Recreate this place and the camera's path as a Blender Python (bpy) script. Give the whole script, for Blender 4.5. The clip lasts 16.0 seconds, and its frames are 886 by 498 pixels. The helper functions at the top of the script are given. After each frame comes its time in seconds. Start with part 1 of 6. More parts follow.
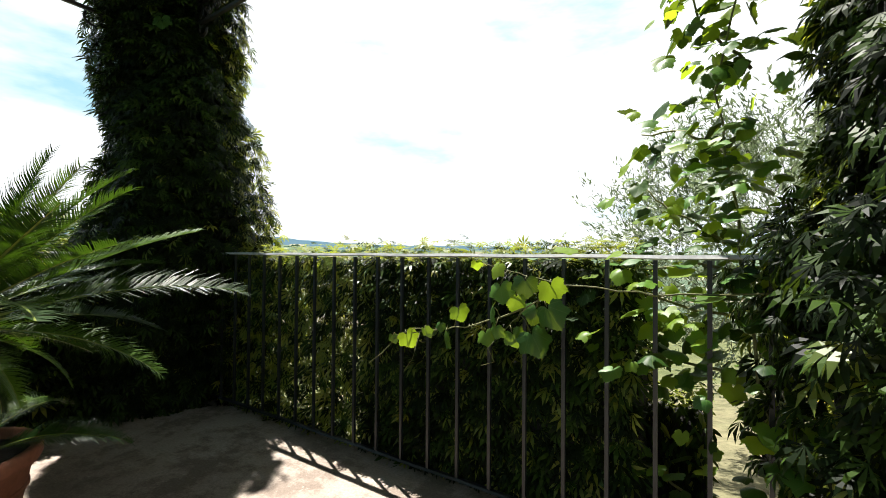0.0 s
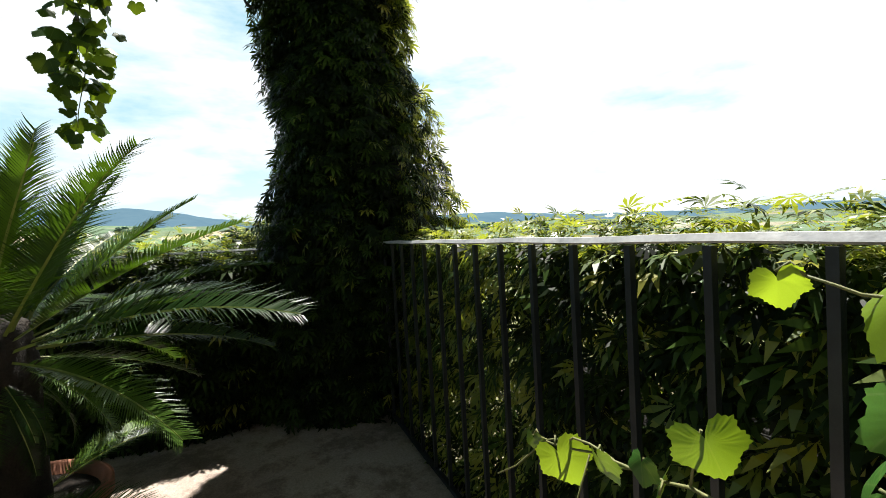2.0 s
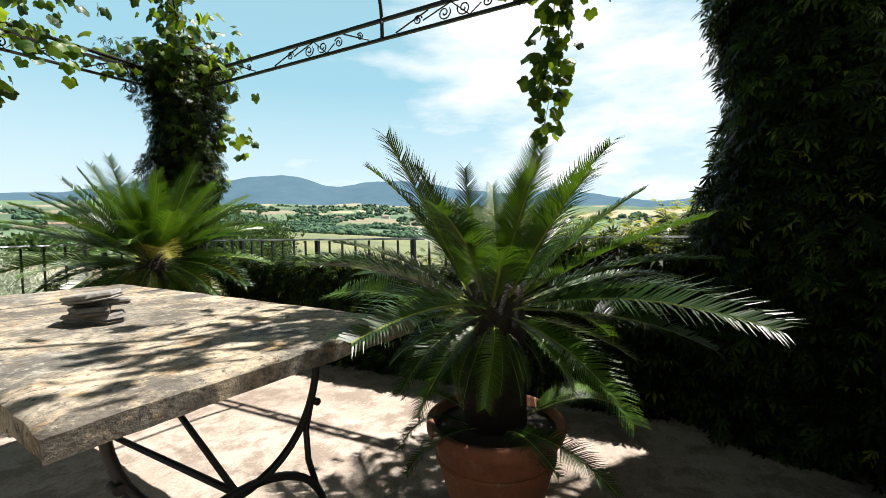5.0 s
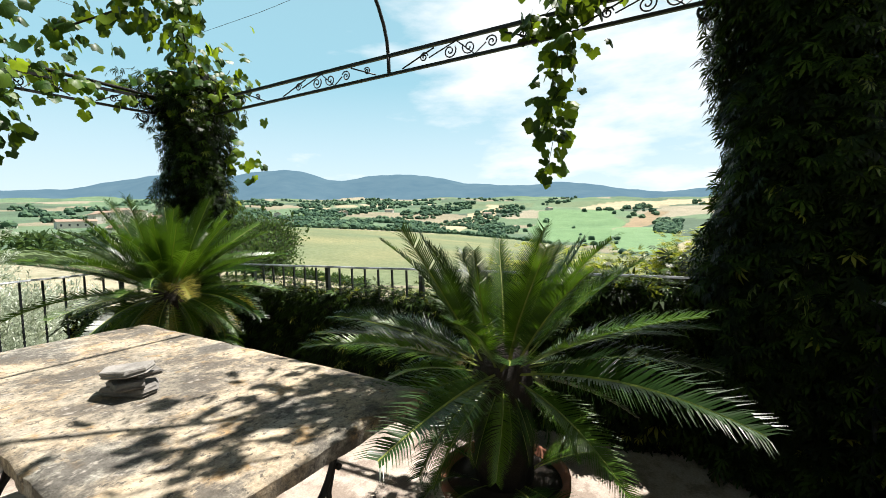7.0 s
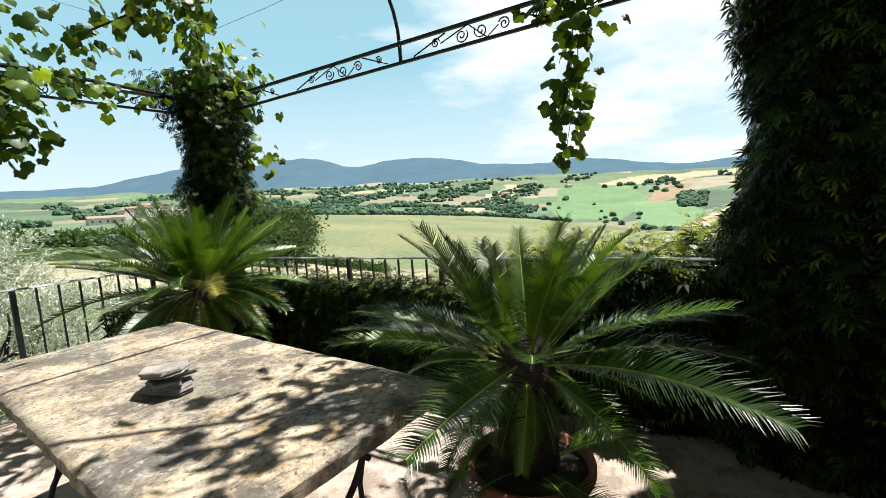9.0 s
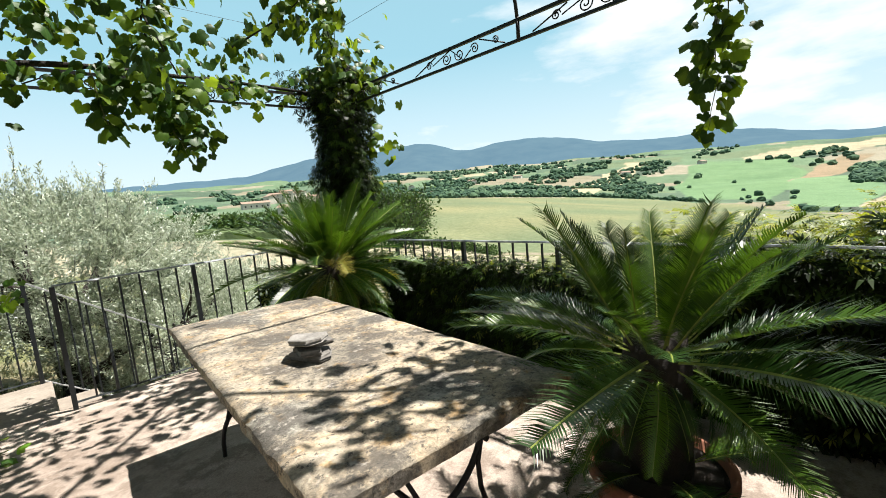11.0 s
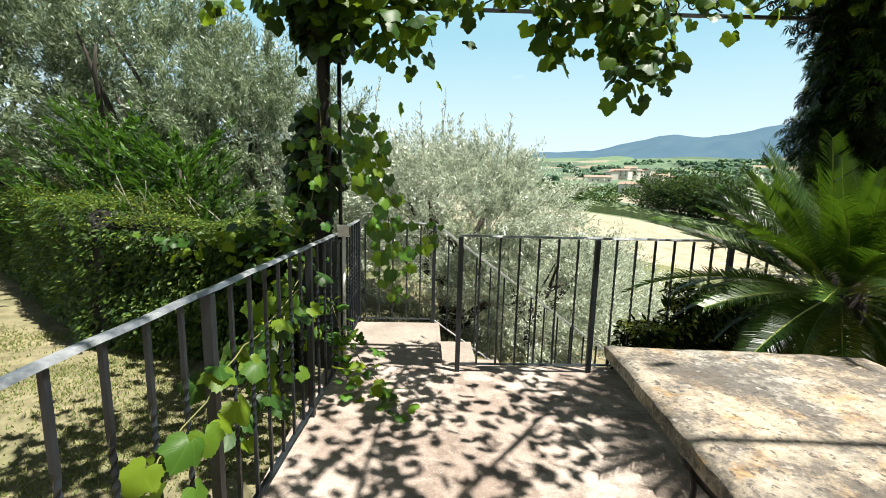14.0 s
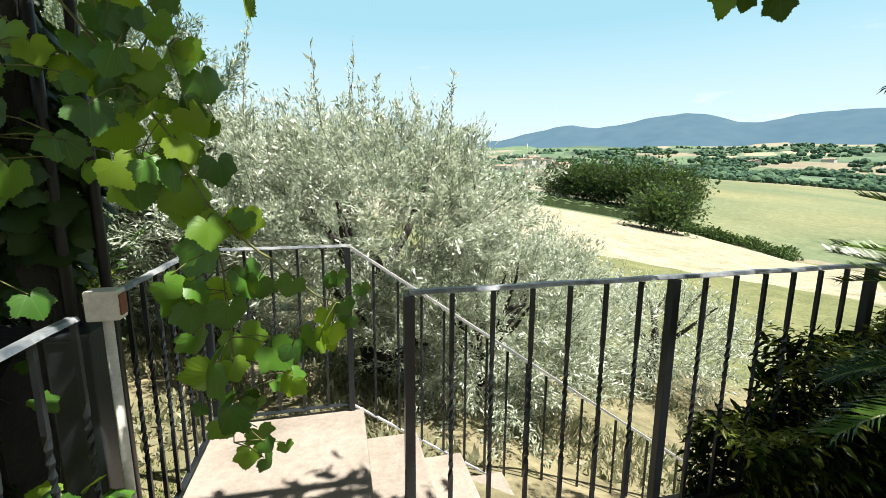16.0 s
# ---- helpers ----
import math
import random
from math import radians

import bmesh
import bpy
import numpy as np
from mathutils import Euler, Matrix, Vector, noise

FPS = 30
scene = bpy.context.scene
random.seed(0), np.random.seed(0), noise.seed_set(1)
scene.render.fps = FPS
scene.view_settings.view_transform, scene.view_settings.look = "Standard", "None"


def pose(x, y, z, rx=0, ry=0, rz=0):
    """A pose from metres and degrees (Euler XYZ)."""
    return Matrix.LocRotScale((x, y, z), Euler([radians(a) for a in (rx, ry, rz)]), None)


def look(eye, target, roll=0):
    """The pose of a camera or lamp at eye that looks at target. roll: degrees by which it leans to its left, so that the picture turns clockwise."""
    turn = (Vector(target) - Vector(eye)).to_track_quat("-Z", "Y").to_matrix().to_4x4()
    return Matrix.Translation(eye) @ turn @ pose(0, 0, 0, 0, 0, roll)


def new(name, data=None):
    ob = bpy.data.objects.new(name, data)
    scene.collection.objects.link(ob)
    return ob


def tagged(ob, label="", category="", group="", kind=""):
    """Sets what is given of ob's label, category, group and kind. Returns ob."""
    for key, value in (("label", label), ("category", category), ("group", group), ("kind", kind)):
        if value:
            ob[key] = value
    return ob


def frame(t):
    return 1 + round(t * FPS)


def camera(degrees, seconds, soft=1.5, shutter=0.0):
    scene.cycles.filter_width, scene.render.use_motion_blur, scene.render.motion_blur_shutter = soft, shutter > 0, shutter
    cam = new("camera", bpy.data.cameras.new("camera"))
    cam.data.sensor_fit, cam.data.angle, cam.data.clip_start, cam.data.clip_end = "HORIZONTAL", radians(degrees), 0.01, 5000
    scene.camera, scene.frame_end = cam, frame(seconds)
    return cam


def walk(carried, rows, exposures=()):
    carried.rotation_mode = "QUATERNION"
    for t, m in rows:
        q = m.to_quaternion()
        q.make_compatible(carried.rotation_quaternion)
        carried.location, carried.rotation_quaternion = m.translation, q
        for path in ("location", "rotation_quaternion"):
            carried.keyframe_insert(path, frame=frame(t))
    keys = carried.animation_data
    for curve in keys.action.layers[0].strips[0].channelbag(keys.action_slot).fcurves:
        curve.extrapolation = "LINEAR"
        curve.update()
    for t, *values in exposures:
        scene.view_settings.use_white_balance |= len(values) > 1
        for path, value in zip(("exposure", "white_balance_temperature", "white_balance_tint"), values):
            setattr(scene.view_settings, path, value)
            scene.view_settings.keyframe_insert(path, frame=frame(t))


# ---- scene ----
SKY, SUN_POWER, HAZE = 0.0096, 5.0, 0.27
EXPOSURES = ((0.0, 1.68), (5.0, 1.48), (12.5, 1.5), (14.5, 1.6), (16.0, 1.6))
cam = camera(92.0, 16.0, 0.9)
PATH = [
    (0, (0.073, 0.381, 0.976), (-1.029, 2.05, 1.002), 0.4),
    (0.5, (-0.048, 0.739, 0.983), (-1.304, 2.295, 0.96), -0.9),
    (1, (-0.142, 0.987, 0.977), (-1.468, 2.484, 0.961), -1.0),
    (1.5, (-0.3, 1.215, 0.976), (-1.831, 2.494, 0.84), 0.2),
    (2, (-0.431, 1.293, 1.002), (-2.269, 2.078, 0.93), -3.2),
    (2.5, (-0.458, 1.282, 1.033), (-2.449, 1.094, 1.004), -2.3),
    (3, (-0.517, 1.222, 1.053), (-2.455, 0.728, 1.071), -0.8),
    (3.5, (-0.512, 1.211, 1.058), (-2.437, 0.669, 1.028), -4.5),
    (4, (-0.5, 1.215, 1.054), (-2.413, 0.631, 1.042), -3.4),
    (4.5, (-0.49, 1.209, 1.055), (-2.386, 0.574, 1.023), -4.1),
    (5, (-0.46, 1.165, 1.047), (-2.232, 0.241, 0.949), -1.2),
    (5.2, (-0.452, 1.151, 1.054), (-2.19, 0.169, 0.922), -1.3),
    (7.5, (-0.378, 1.194, 1.369), (-2.145, 0.265, 1.236), -2.0),
    (8, (-0.373, 1.201, 1.373), (-2.122, 0.245, 1.208), -2.8),
    (10.3, (-0.415, 1.162, 1.376), (-1.991, -0.038, 1.105), -5.6),
    (10.5, (-0.397, 1.168, 1.382), (-1.91, -0.114, 1.12), -5.1),
    (11, (-0.38, 1.147, 1.38), (-1.768, -0.271, 1.134), -5.1),
    (11.5, (-0.324, 1.102, 1.378), (-1.38, -0.571, 1.09), -4.1),
    (12, (-0.247, 0.949, 1.366), (-0.851, -0.927, 1.029), -2.3),
    (12.5, (-0.185, 0.725, 1.339), (-0.572, -1.201, 0.962), 0.3),
    (13, (-0.195, 0.458, 1.327), (-0.328, -1.521, 1.064), -0.3),
    (13.5, (-0.258, 0.155, 1.322), (-0.326, -1.821, 1.02), 0.3),
    (14, (-0.261, -0.275, 1.327), (-0.338, -2.249, 1.019), 1.5),
    (14.5, (-0.251, -0.686, 1.303), (-0.39, -2.664, 1.038), 0.8),
    (15, (-0.292, -1.151, 1.343), (-0.565, -3.106, 1.024), 3.0),
    (15.5, (-0.311, -1.636, 1.408), (-0.67, -3.561, 1.004), -0.9),
    (16, (-0.301, -1.918, 1.322), (-0.766, -3.833, 0.98), 0.3),
]
walk(cam, [(t, look(eye, target, roll)) for t, eye, target, roll in PATH], EXPOSURES)

# ---------- world, sun, exposure ----------
SUN = Vector((-0.39, 0.175, 1.0)).normalized()
world = bpy.data.worlds.new("sky")
scene.world = world
world.use_nodes = True
wt = world.node_tree
wt.nodes.clear()
w_out = wt.nodes.new("ShaderNodeOutputWorld")
w_bg = wt.nodes.new("ShaderNodeBackground")
w_sky = wt.nodes.new("ShaderNodeTexSky")
w_sky.sky_type = "NISHITA"
w_sky.sun_disc = False
w_sky.sun_elevation = math.asin(SUN.z)
w_sky.sun_rotation = math.atan2(SUN.x, SUN.y)
w_sky.air_density, w_sky.dust_density, w_sky.ozone_density = 1.0, 2.0, 1.0
w_co = wt.nodes.new("ShaderNodeTexCoord")
w_map = wt.nodes.new("ShaderNodeMapping")
w_map.inputs["Scale"].default_value = (1.5, 1.5, 5.0)
w_map.inputs["Location"].default_value = (0.35, 0.1, 0.0)
w_noise = wt.nodes.new("ShaderNodeTexNoise")
w_noise.inputs["Scale"].default_value = 1.5
w_noise.inputs["Detail"].default_value = 8
w_noise.inputs["Roughness"].default_value = 0.56


def w_math(op, a, b, clamp=False):
    n = wt.nodes.new("ShaderNodeMath")
    n.operation, n.use_clamp = op, clamp
    for slot, v in ((0, a), (1, b)):
        if isinstance(v, (int, float)):
            n.inputs[slot].default_value = v
        else:
            wt.links.new(v, n.inputs[slot])
    return n.outputs[0]


w_sep = wt.nodes.new("ShaderNodeSeparateXYZ")
wt.links.new(w_co.outputs["Generated"], w_sep.inputs[0])
wt.links.new(w_co.outputs["Generated"], w_map.inputs["Vector"])
wt.links.new(w_map.outputs["Vector"], w_noise.inputs["Vector"])
# clouds bank up towards the sun's side and thin out overhead; haze lies over the horizon
w_bank = w_math("ADD", w_math("MULTIPLY", w_sep.outputs["X"], -0.11), w_math("MULTIPLY", w_sep.outputs["Y"], 0.19))
w_cloud = w_math("MULTIPLY", w_math("SUBTRACT", w_math("ADD", w_noise.outputs["Fac"], w_bank), 0.47), 5.0, True)
w_low = w_math("SUBTRACT", 1.0, w_math("MULTIPLY", w_math("SUBTRACT", w_sep.outputs["Z"], 0.50), 4.5, True), True)
w_haze = w_math("SUBTRACT", 0.98, w_math("MULTIPLY", w_sep.outputs["Z"], 0.35), True)
w_veil = w_math("MULTIPLY", w_math("MULTIPLY", w_math("SUBTRACT", 0.30, w_sep.outputs["Z"]), 3.4, True), 0.7)
w_fac = w_math("MAXIMUM", w_math("MULTIPLY", w_cloud, w_low, True), w_veil)
w_blue = wt.nodes.new("ShaderNodeMix")
w_blue.data_type = "RGBA"
w_blue.inputs[7].default_value = (17.0, 30.5, 36.5, 1)
wt.links.new(w_math("MULTIPLY", w_haze, w_low, True), w_blue.inputs[0])
w_mix = wt.nodes.new("ShaderNodeMix")
w_mix.data_type = "RGBA"
w_mix.inputs[7].default_value = (41.0, 42.5, 43.5, 1)
wt.links.new(w_fac, w_mix.inputs[0])
wt.links.new(w_blue.outputs[2], w_mix.inputs[6])
wt.links.new(w_sky.outputs["Color"], w_blue.inputs[6])
wt.links.new(w_mix.outputs[2], w_bg.inputs["Color"])
wt.links.new(w_bg.outputs["Background"], w_out.inputs["Surface"])
w_bg.inputs["Strength"].default_value = SKY

sun = new("sun", bpy.data.lights.new("sun", "SUN"))
sun.data.energy = SUN_POWER
sun.data.angle = radians(0.53)
sun.data.color = (1.0, 0.955, 0.89)
sun.matrix_world = look(SUN * 30, (0, 0, 0))


# ---------- mesh helpers ----------
def part(name, data, material, parent=None, label=""):
    """Links a bmesh or a mesh as one object, under parent where one is given."""
    if isinstance(data, bmesh.types.BMesh):
        me = bpy.data.meshes.new(name)
        data.to_mesh(me)
        data.free()
    else:
        me = data
    if material is not None and not me.materials:
        me.materials.append(material)
    ob = new(name, me)
    if parent is not None:
        ob.parent = parent
    if label:
        tagged(ob, label)
    return ob


def thing(name, label, category, m=None, group="", kind=""):
    ob = tagged(new(name), label, category, group, kind)
    if m is not None:
        ob.matrix_world = m
    return ob


def box_bm(x0, x1, y0, y1, z0, z1, bevel=0.0, bm=None):
    bm = bm or bmesh.new()
    made = bmesh.ops.create_cube(bm, size=1.0)
    bmesh.ops.scale(bm, vec=(x1 - x0, y1 - y0, z1 - z0), verts=made["verts"])
    bmesh.ops.translate(bm, vec=((x0 + x1) / 2, (y0 + y1) / 2, (z0 + z1) / 2), verts=made["verts"])
    if bevel:
        edges = {e for v in made["verts"] for e in v.link_edges}
        bmesh.ops.bevel(bm, geom=list(edges), offset=bevel, segments=2, affect="EDGES", profile=0.7)
    return bm


def tube_bm(points, radius, sides=8, bm=None, flat=1.0, closed_ends=True):
    """A tube along points; radius a number or one a point."""
    bm = bm or bmesh.new()
    pts = [Vector(p) for p in points]
    rad = radius if isinstance(radius, (list, tuple)) else [radius] * len(pts)
    up = Vector((0, 0, 1))
    rings = []
    side = None
    for i, p in enumerate(pts):
        d = (pts[min(i + 1, len(pts) - 1)] - pts[max(i - 1, 0)]).normalized()
        if side is None:
            side = d.cross(up if abs(d.z) < 0.95 else Vector((1, 0, 0))).normalized()
        side = (side - d * side.dot(d)).normalized()
        top = d.cross(side)
        ring = []
        for k in range(sides):
            a = math.tau * (k + 0.5) / sides
            ring.append(bm.verts.new(p + rad[i] * (side * math.cos(a) + top * math.sin(a) * flat)))
        rings.append(ring)
    for a, b in zip(rings, rings[1:]):
        for k in range(sides):
            f = bm.faces.new((a[k], a[(k + 1) % sides], b[(k + 1) % sides], b[k]))
            f.smooth = sides > 4
    if closed_ends:
        bm.faces.new(rings[0][::-1])
        bm.faces.new(rings[-1])
    return bm


def lathe_bm(profile, sides=40):
    bm = bmesh.new()
    rings = [[bm.verts.new((r * math.cos(math.tau * k / sides), r * math.sin(math.tau * k / sides), z)) for k in range(sides)] for r, z in profile]
    for a, b in zip(rings, rings[1:]):
        for k in range(sides):
            bm.faces.new((a[k], a[(k + 1) % sides], b[(k + 1) % sides], b[k])).smooth = True
    bm.faces.new(rings[0][::-1])
    bm.faces.new(rings[-1])
    return bm


def mesh_from_arrays(name, verts, faces, smooth=False):
    """verts (n, 3); faces (m, 3) or (m, 4)."""
    me = bpy.data.meshes.new(name)
    n, k = faces.shape
    me.vertices.add(len(verts))
    me.vertices.foreach_set("co", np.ascontiguousarray(verts, dtype=np.float32).ravel())
    me.loops.add(n * k)
    me.loops.foreach_set("vertex_index", np.ascontiguousarray(faces, dtype=np.int32).ravel())
    me.polygons.add(n)
    me.polygons.foreach_set("loop_start", np.arange(0, n * k, k, dtype=np.int32))
    me.polygons.foreach_set("use_smooth", np.full(n, smooth))
    me.update(calc_edges=True)
    return me


def unit(a):
    return a / np.maximum(np.linalg.norm(a, axis=1, keepdims=True), 1e-9)


def leaf_cloud(name, at, way, normal, size, shape):
    """One mesh of many leaves: at, way (along the leaf), normal (its upper side), size; shape = (verts, tris) of one leaf along +x."""
    tv, tf = shape
    way = unit(way)
    side = unit(np.cross(normal, way))
    top = np.cross(way, side)
    v = at[:, None, :] + size[:, None, None] * (tv[None, :, 0, None] * way[:, None, :] + tv[None, :, 1, None] * side[:, None, :] + tv[None, :, 2, None] * top[:, None, :])
    f = (tf[None, :, :] + (np.arange(len(at)) * len(tv))[:, None, None]).reshape(-1, 3)
    return mesh_from_arrays(name, v.reshape(-1, 3), f)


RNG = np.random.default_rng(7)


def rnd(n, a=0.0, b=1.0):
    return RNG.uniform(a, b, n)


def gauss(n, s=1.0):
    return RNG.normal(0, s, (n, 3))


# one leaf of each kind, along +x, about 1 long
LANCE = (np.array([(0, 0, 0), (0.35, 0.16, 0.05), (0.4, 0, -0.02), (0.35, -0.16, 0.05), (0.75, 0.1, 0.0), (0.75, -0.1, 0.0), (1, 0, -0.12)], float),
         np.array([(0, 2, 1), (0, 3, 2), (1, 2, 4), (2, 3, 5), (2, 5, 6), (2, 6, 4)]))
OLIVE = (np.array([(0, 0, 0), (0.5, 0.13, 0.02), (0.5, -0.13, 0.02), (1, 0, -0.03)], float), np.array([(0, 2, 1), (1, 2, 3)]))
OVAL = (np.array([(0, 0, 0), (0.45, 0.3, 0.05), (0.5, 0, -0.03), (0.45, -0.3, 0.05), (1, 0, -0.05)], float), np.array([(0, 2, 1), (0, 3, 2), (1, 2, 4), (2, 3, 4)]))


def spray_shape():
    """A hanging fan of five narrow leaflets on one stalk."""
    pts, tris = [(0.0, 0.0, 0.0)], []
    for turn, ln, start in ((-62, 0.55, 0.14), (-30, 0.74, 0.2), (0, 0.8, 0.24), (30, 0.74, 0.2), (62, 0.55, 0.14)):
        c, q = math.cos(radians(turn)), math.sin(radians(turn))
        b = len(pts)
        for along, side, z in ((0.42, 0.125, 0.05), (0.48, -0.125, 0.05), (1.0, 0.0, -0.16)):
            u, w = start + along * ln * 0.95, side * ln
            pts.append((u * c - w * q, u * q + w * c, z * ln))
        tris += [(0, b + 1, b), (b, b + 1, b + 2)]
    return np.array(pts, float), np.array(tris)


SPRAY = spray_shape()


def grape_shape(cup, wave):
    """A toothed, five-lobed vine leaf, as wide as long."""
    tips = [(180, 0.16), (160, 0.46), (146, 0.62), (134, 0.60), (122, 0.66), (110, 0.60), (97, 0.52), (84, 0.62), (72, 0.70), (62, 0.78), (52, 0.70), (40, 0.62), (30, 0.72), (20, 0.78), (10, 0.92), (0, 1.02)]
    tips = [(a, 0.8 * r + 0.14 if a < 170 else r) for a, r in tips]
    tips = [q for (a, r), (c, s) in zip(tips, tips[1:]) for q in ((a, r), ((a + c) / 2, (r + s) * 0.468))] + [tips[-1]]
    ring = [(a, r) for a, r in tips] + [(-a, r) for a, r in tips[-2:0:-1]]
    n = len(ring)

    def height(x, y):
        return -cup * (y * y * 1.3 + (x - 0.35) ** 2 * 0.7) + wave * math.sin(5.0 * x + 4.0 * y + 9 * wave)

    pts = [(0.30, 0.0, height(0.30, 0.0) - 0.008)]
    for f in (0.5, 1.0):
        for a, r in ring:
            x, y = 0.30 + f * (0.04 + 0.62 * r * math.cos(radians(a))), f * 0.78 * r * math.sin(radians(a))
            pts.append((x, y, height(x, y)))
    tris = []
    for i in range(n):
        k = (i + 1) % n
        tris += [(0, 1 + i, 1 + k), (1 + i, 1 + n + i, 1 + n + k), (1 + i, 1 + n + k, 1 + k)]
    return np.array(pts, float), np.array(tris)


GRAPE = [grape_shape(0.4, 0.03), grape_shape(0.15, 0.05), grape_shape(0.7, 0.04), grape_shape(-0.25, 0.04)]


# ---------- materials ----------
def nodes_of(name):
    m = bpy.data.materials.new(name)
    m.use_nodes = True
    nt = m.node_tree
    return m, nt, nt.nodes["Principled BSDF"]


def noise_node(nt, scale, detail=5, rough=0.6, coords="Object", stretch=(1, 1, 1)):
    co = nt.nodes.new("ShaderNodeTexCoord")
    mp = nt.nodes.new("ShaderNodeMapping")
    mp.inputs["Scale"].default_value = stretch
    tx = nt.nodes.new("ShaderNodeTexNoise")
    tx.inputs["Scale"].default_value = scale
    tx.inputs["Detail"].default_value = detail
    tx.inputs["Roughness"].default_value = rough
    nt.links.new(co.outputs[coords], mp.inputs["Vector"])
    nt.links.new(mp.outputs["Vector"], tx.inputs["Vector"])
    return tx.outputs["Fac"]


def ramp(nt, fac, stops):
    r = nt.nodes.new("ShaderNodeValToRGB")
    els = r.color_ramp.elements
    while len(els) < len(stops):
        els.new(0.5)
    for e, (p, c) in zip(els, stops):
        e.position, e.color = p, (*c, 1)
    nt.links.new(fac, r.inputs["Fac"])
    return r.outputs["Color"]


def blend(nt, fac, a, b, kind="MIX"):
    mx = nt.nodes.new("ShaderNodeMix")
    mx.data_type = "RGBA"
    mx.blend_type = kind
    for slot, v in ((0, fac), (6, a), (7, b)):
        if isinstance(v, (int, float)):
            mx.inputs[slot].default_value = v
        elif isinstance(v, tuple):
            mx.inputs[slot].default_value = (*v, 1)
        else:
            nt.links.new(v, mx.inputs[slot])
    return mx.outputs[2]


def bump(nt, bsdf, fac, strength, distance):
    b = nt.nodes.new("ShaderNodeBump")
    b.inputs["Strength"].default_value = strength
    b.inputs["Distance"].default_value = distance
    nt.links.new(fac, b.inputs["Height"])
    nt.links.new(b.outputs["Normal"], bsdf.inputs["Normal"])


def mottled(name, stops, scale, fine, rough=0.8, relief=0.3, depth=0.01, metal=0.0, spots=None, stretch=(1, 1, 1), coords="Object"):
    m, nt, p = nodes_of(name)
    big = noise_node(nt, scale, 6, 0.6, coords, stretch)
    col = ramp(nt, big, stops)
    small = noise_node(nt, fine, 4, 0.7, coords, stretch)
    col = blend(nt, 0.55, col, ramp(nt, small, [(0.3, (0.62, 0.62, 0.62)), (0.7, (1.25, 1.25, 1.25))]), "MULTIPLY")
    if spots:
        sscale, lo, hi, scol = spots
        sp = noise_node(nt, sscale, 5, 0.65, coords)
        col = blend(nt, ramp(nt, sp, [(lo, (0, 0, 0)), (hi, (1, 1, 1))]), col, scol)
    nt.links.new(col, p.inputs["Base Color"])
    p.inputs["Roughness"].default_value = rough
    p.inputs["Metallic"].default_value = metal
    bump(nt, p, small, relief, depth)
    return m


def leafy(name, dark, mid, light, through_col, rough=0.45, glow=0.35, by_object=False, spec=0.5, young=False):
    """Leaf: each one its own tint, lit through from behind."""
    m, nt, p = nodes_of(name)
    if by_object:
        r = nt.nodes.new("ShaderNodeObjectInfo").outputs["Random"]
    else:
        r = nt.nodes.new("ShaderNodeNewGeometry").outputs["Random Per Island"]
    col = ramp(nt, r, [(0.0, dark), (0.55, mid), (1.0, light)])
    vein = noise_node(nt, 60, 3, 0.6)
    col = blend(nt, 0.35, col, ramp(nt, vein, [(0.3, (0.7, 0.7, 0.7)), (0.7, (1.2, 1.2, 1.2))]), "MULTIPLY")
    nt.links.new(col, p.inputs["Base Color"])
    p.inputs["Roughness"].default_value = rough
    p.inputs["Specular IOR Level"].default_value = spec
    tr = nt.nodes.new("ShaderNodeBsdfTranslucent")
    nt.links.new(blend(nt, 0.5, col, through_col), tr.inputs["Color"])
    mx = nt.nodes.new("ShaderNodeMixShader")
    mx.inputs[0].default_value = glow
    if young:  # the paler, thinner leaves let more light through
        sq = nt.nodes.new("ShaderNodeMath")
        sq.operation = "POWER"
        sq.inputs[1].default_value = 2.0
        nt.links.new(r, sq.inputs[0])
        am = nt.nodes.new("ShaderNodeMath")
        am.operation = "MULTIPLY_ADD"
        am.inputs[1].default_value, am.inputs[2].default_value = glow, 0.08
        nt.links.new(sq.outputs[0], am.inputs[0])
        nt.links.new(am.outputs[0], mx.inputs[0])
    nt.links.new(p.outputs["BSDF"], mx.inputs[1])
    nt.links.new(tr.outputs["BSDF"], mx.inputs[2])
    nt.links.new(mx.outputs["Shader"], nt.nodes["Material Output"].inputs["Surface"])
    return m


M_IVY = leafy("ivy_leaf", (0.0015, 0.0035, 0.001), (0.006, 0.014, 0.003), (0.04, 0.075, 0.012), (0.136, 0.211, 0.0186), 0.45, 0.18, False, 0.08)
# brighter copy of the ivy leaf, its colour standing for sunlight
M_IVY_SUN = leafy("sun_tinted_ivy_leaf", (0.06, 0.10, 0.015), (0.13, 0.18, 0.022), (0.25, 0.25, 0.035), (0.5, 0.55, 0.03), 0.42, 0.42)
M_GRAPE = leafy("grape_leaf", (0.009, 0.028, 0.005), (0.026, 0.072, 0.009), (0.13, 0.20, 0.016), (0.40, 0.55, 0.02), 0.45, 0.5, True, 0.16, True)
# brighter grape leaf copy, sunlight put into its colour for the lit shoots
M_GRAPE_LIT = leafy("sun_tinted_grape_leaf", (0.022, 0.07, 0.010), (0.055, 0.14, 0.014), (0.18, 0.27, 0.02), (0.5, 0.68, 0.02), 0.42, 0.55, True, 0.3, True)


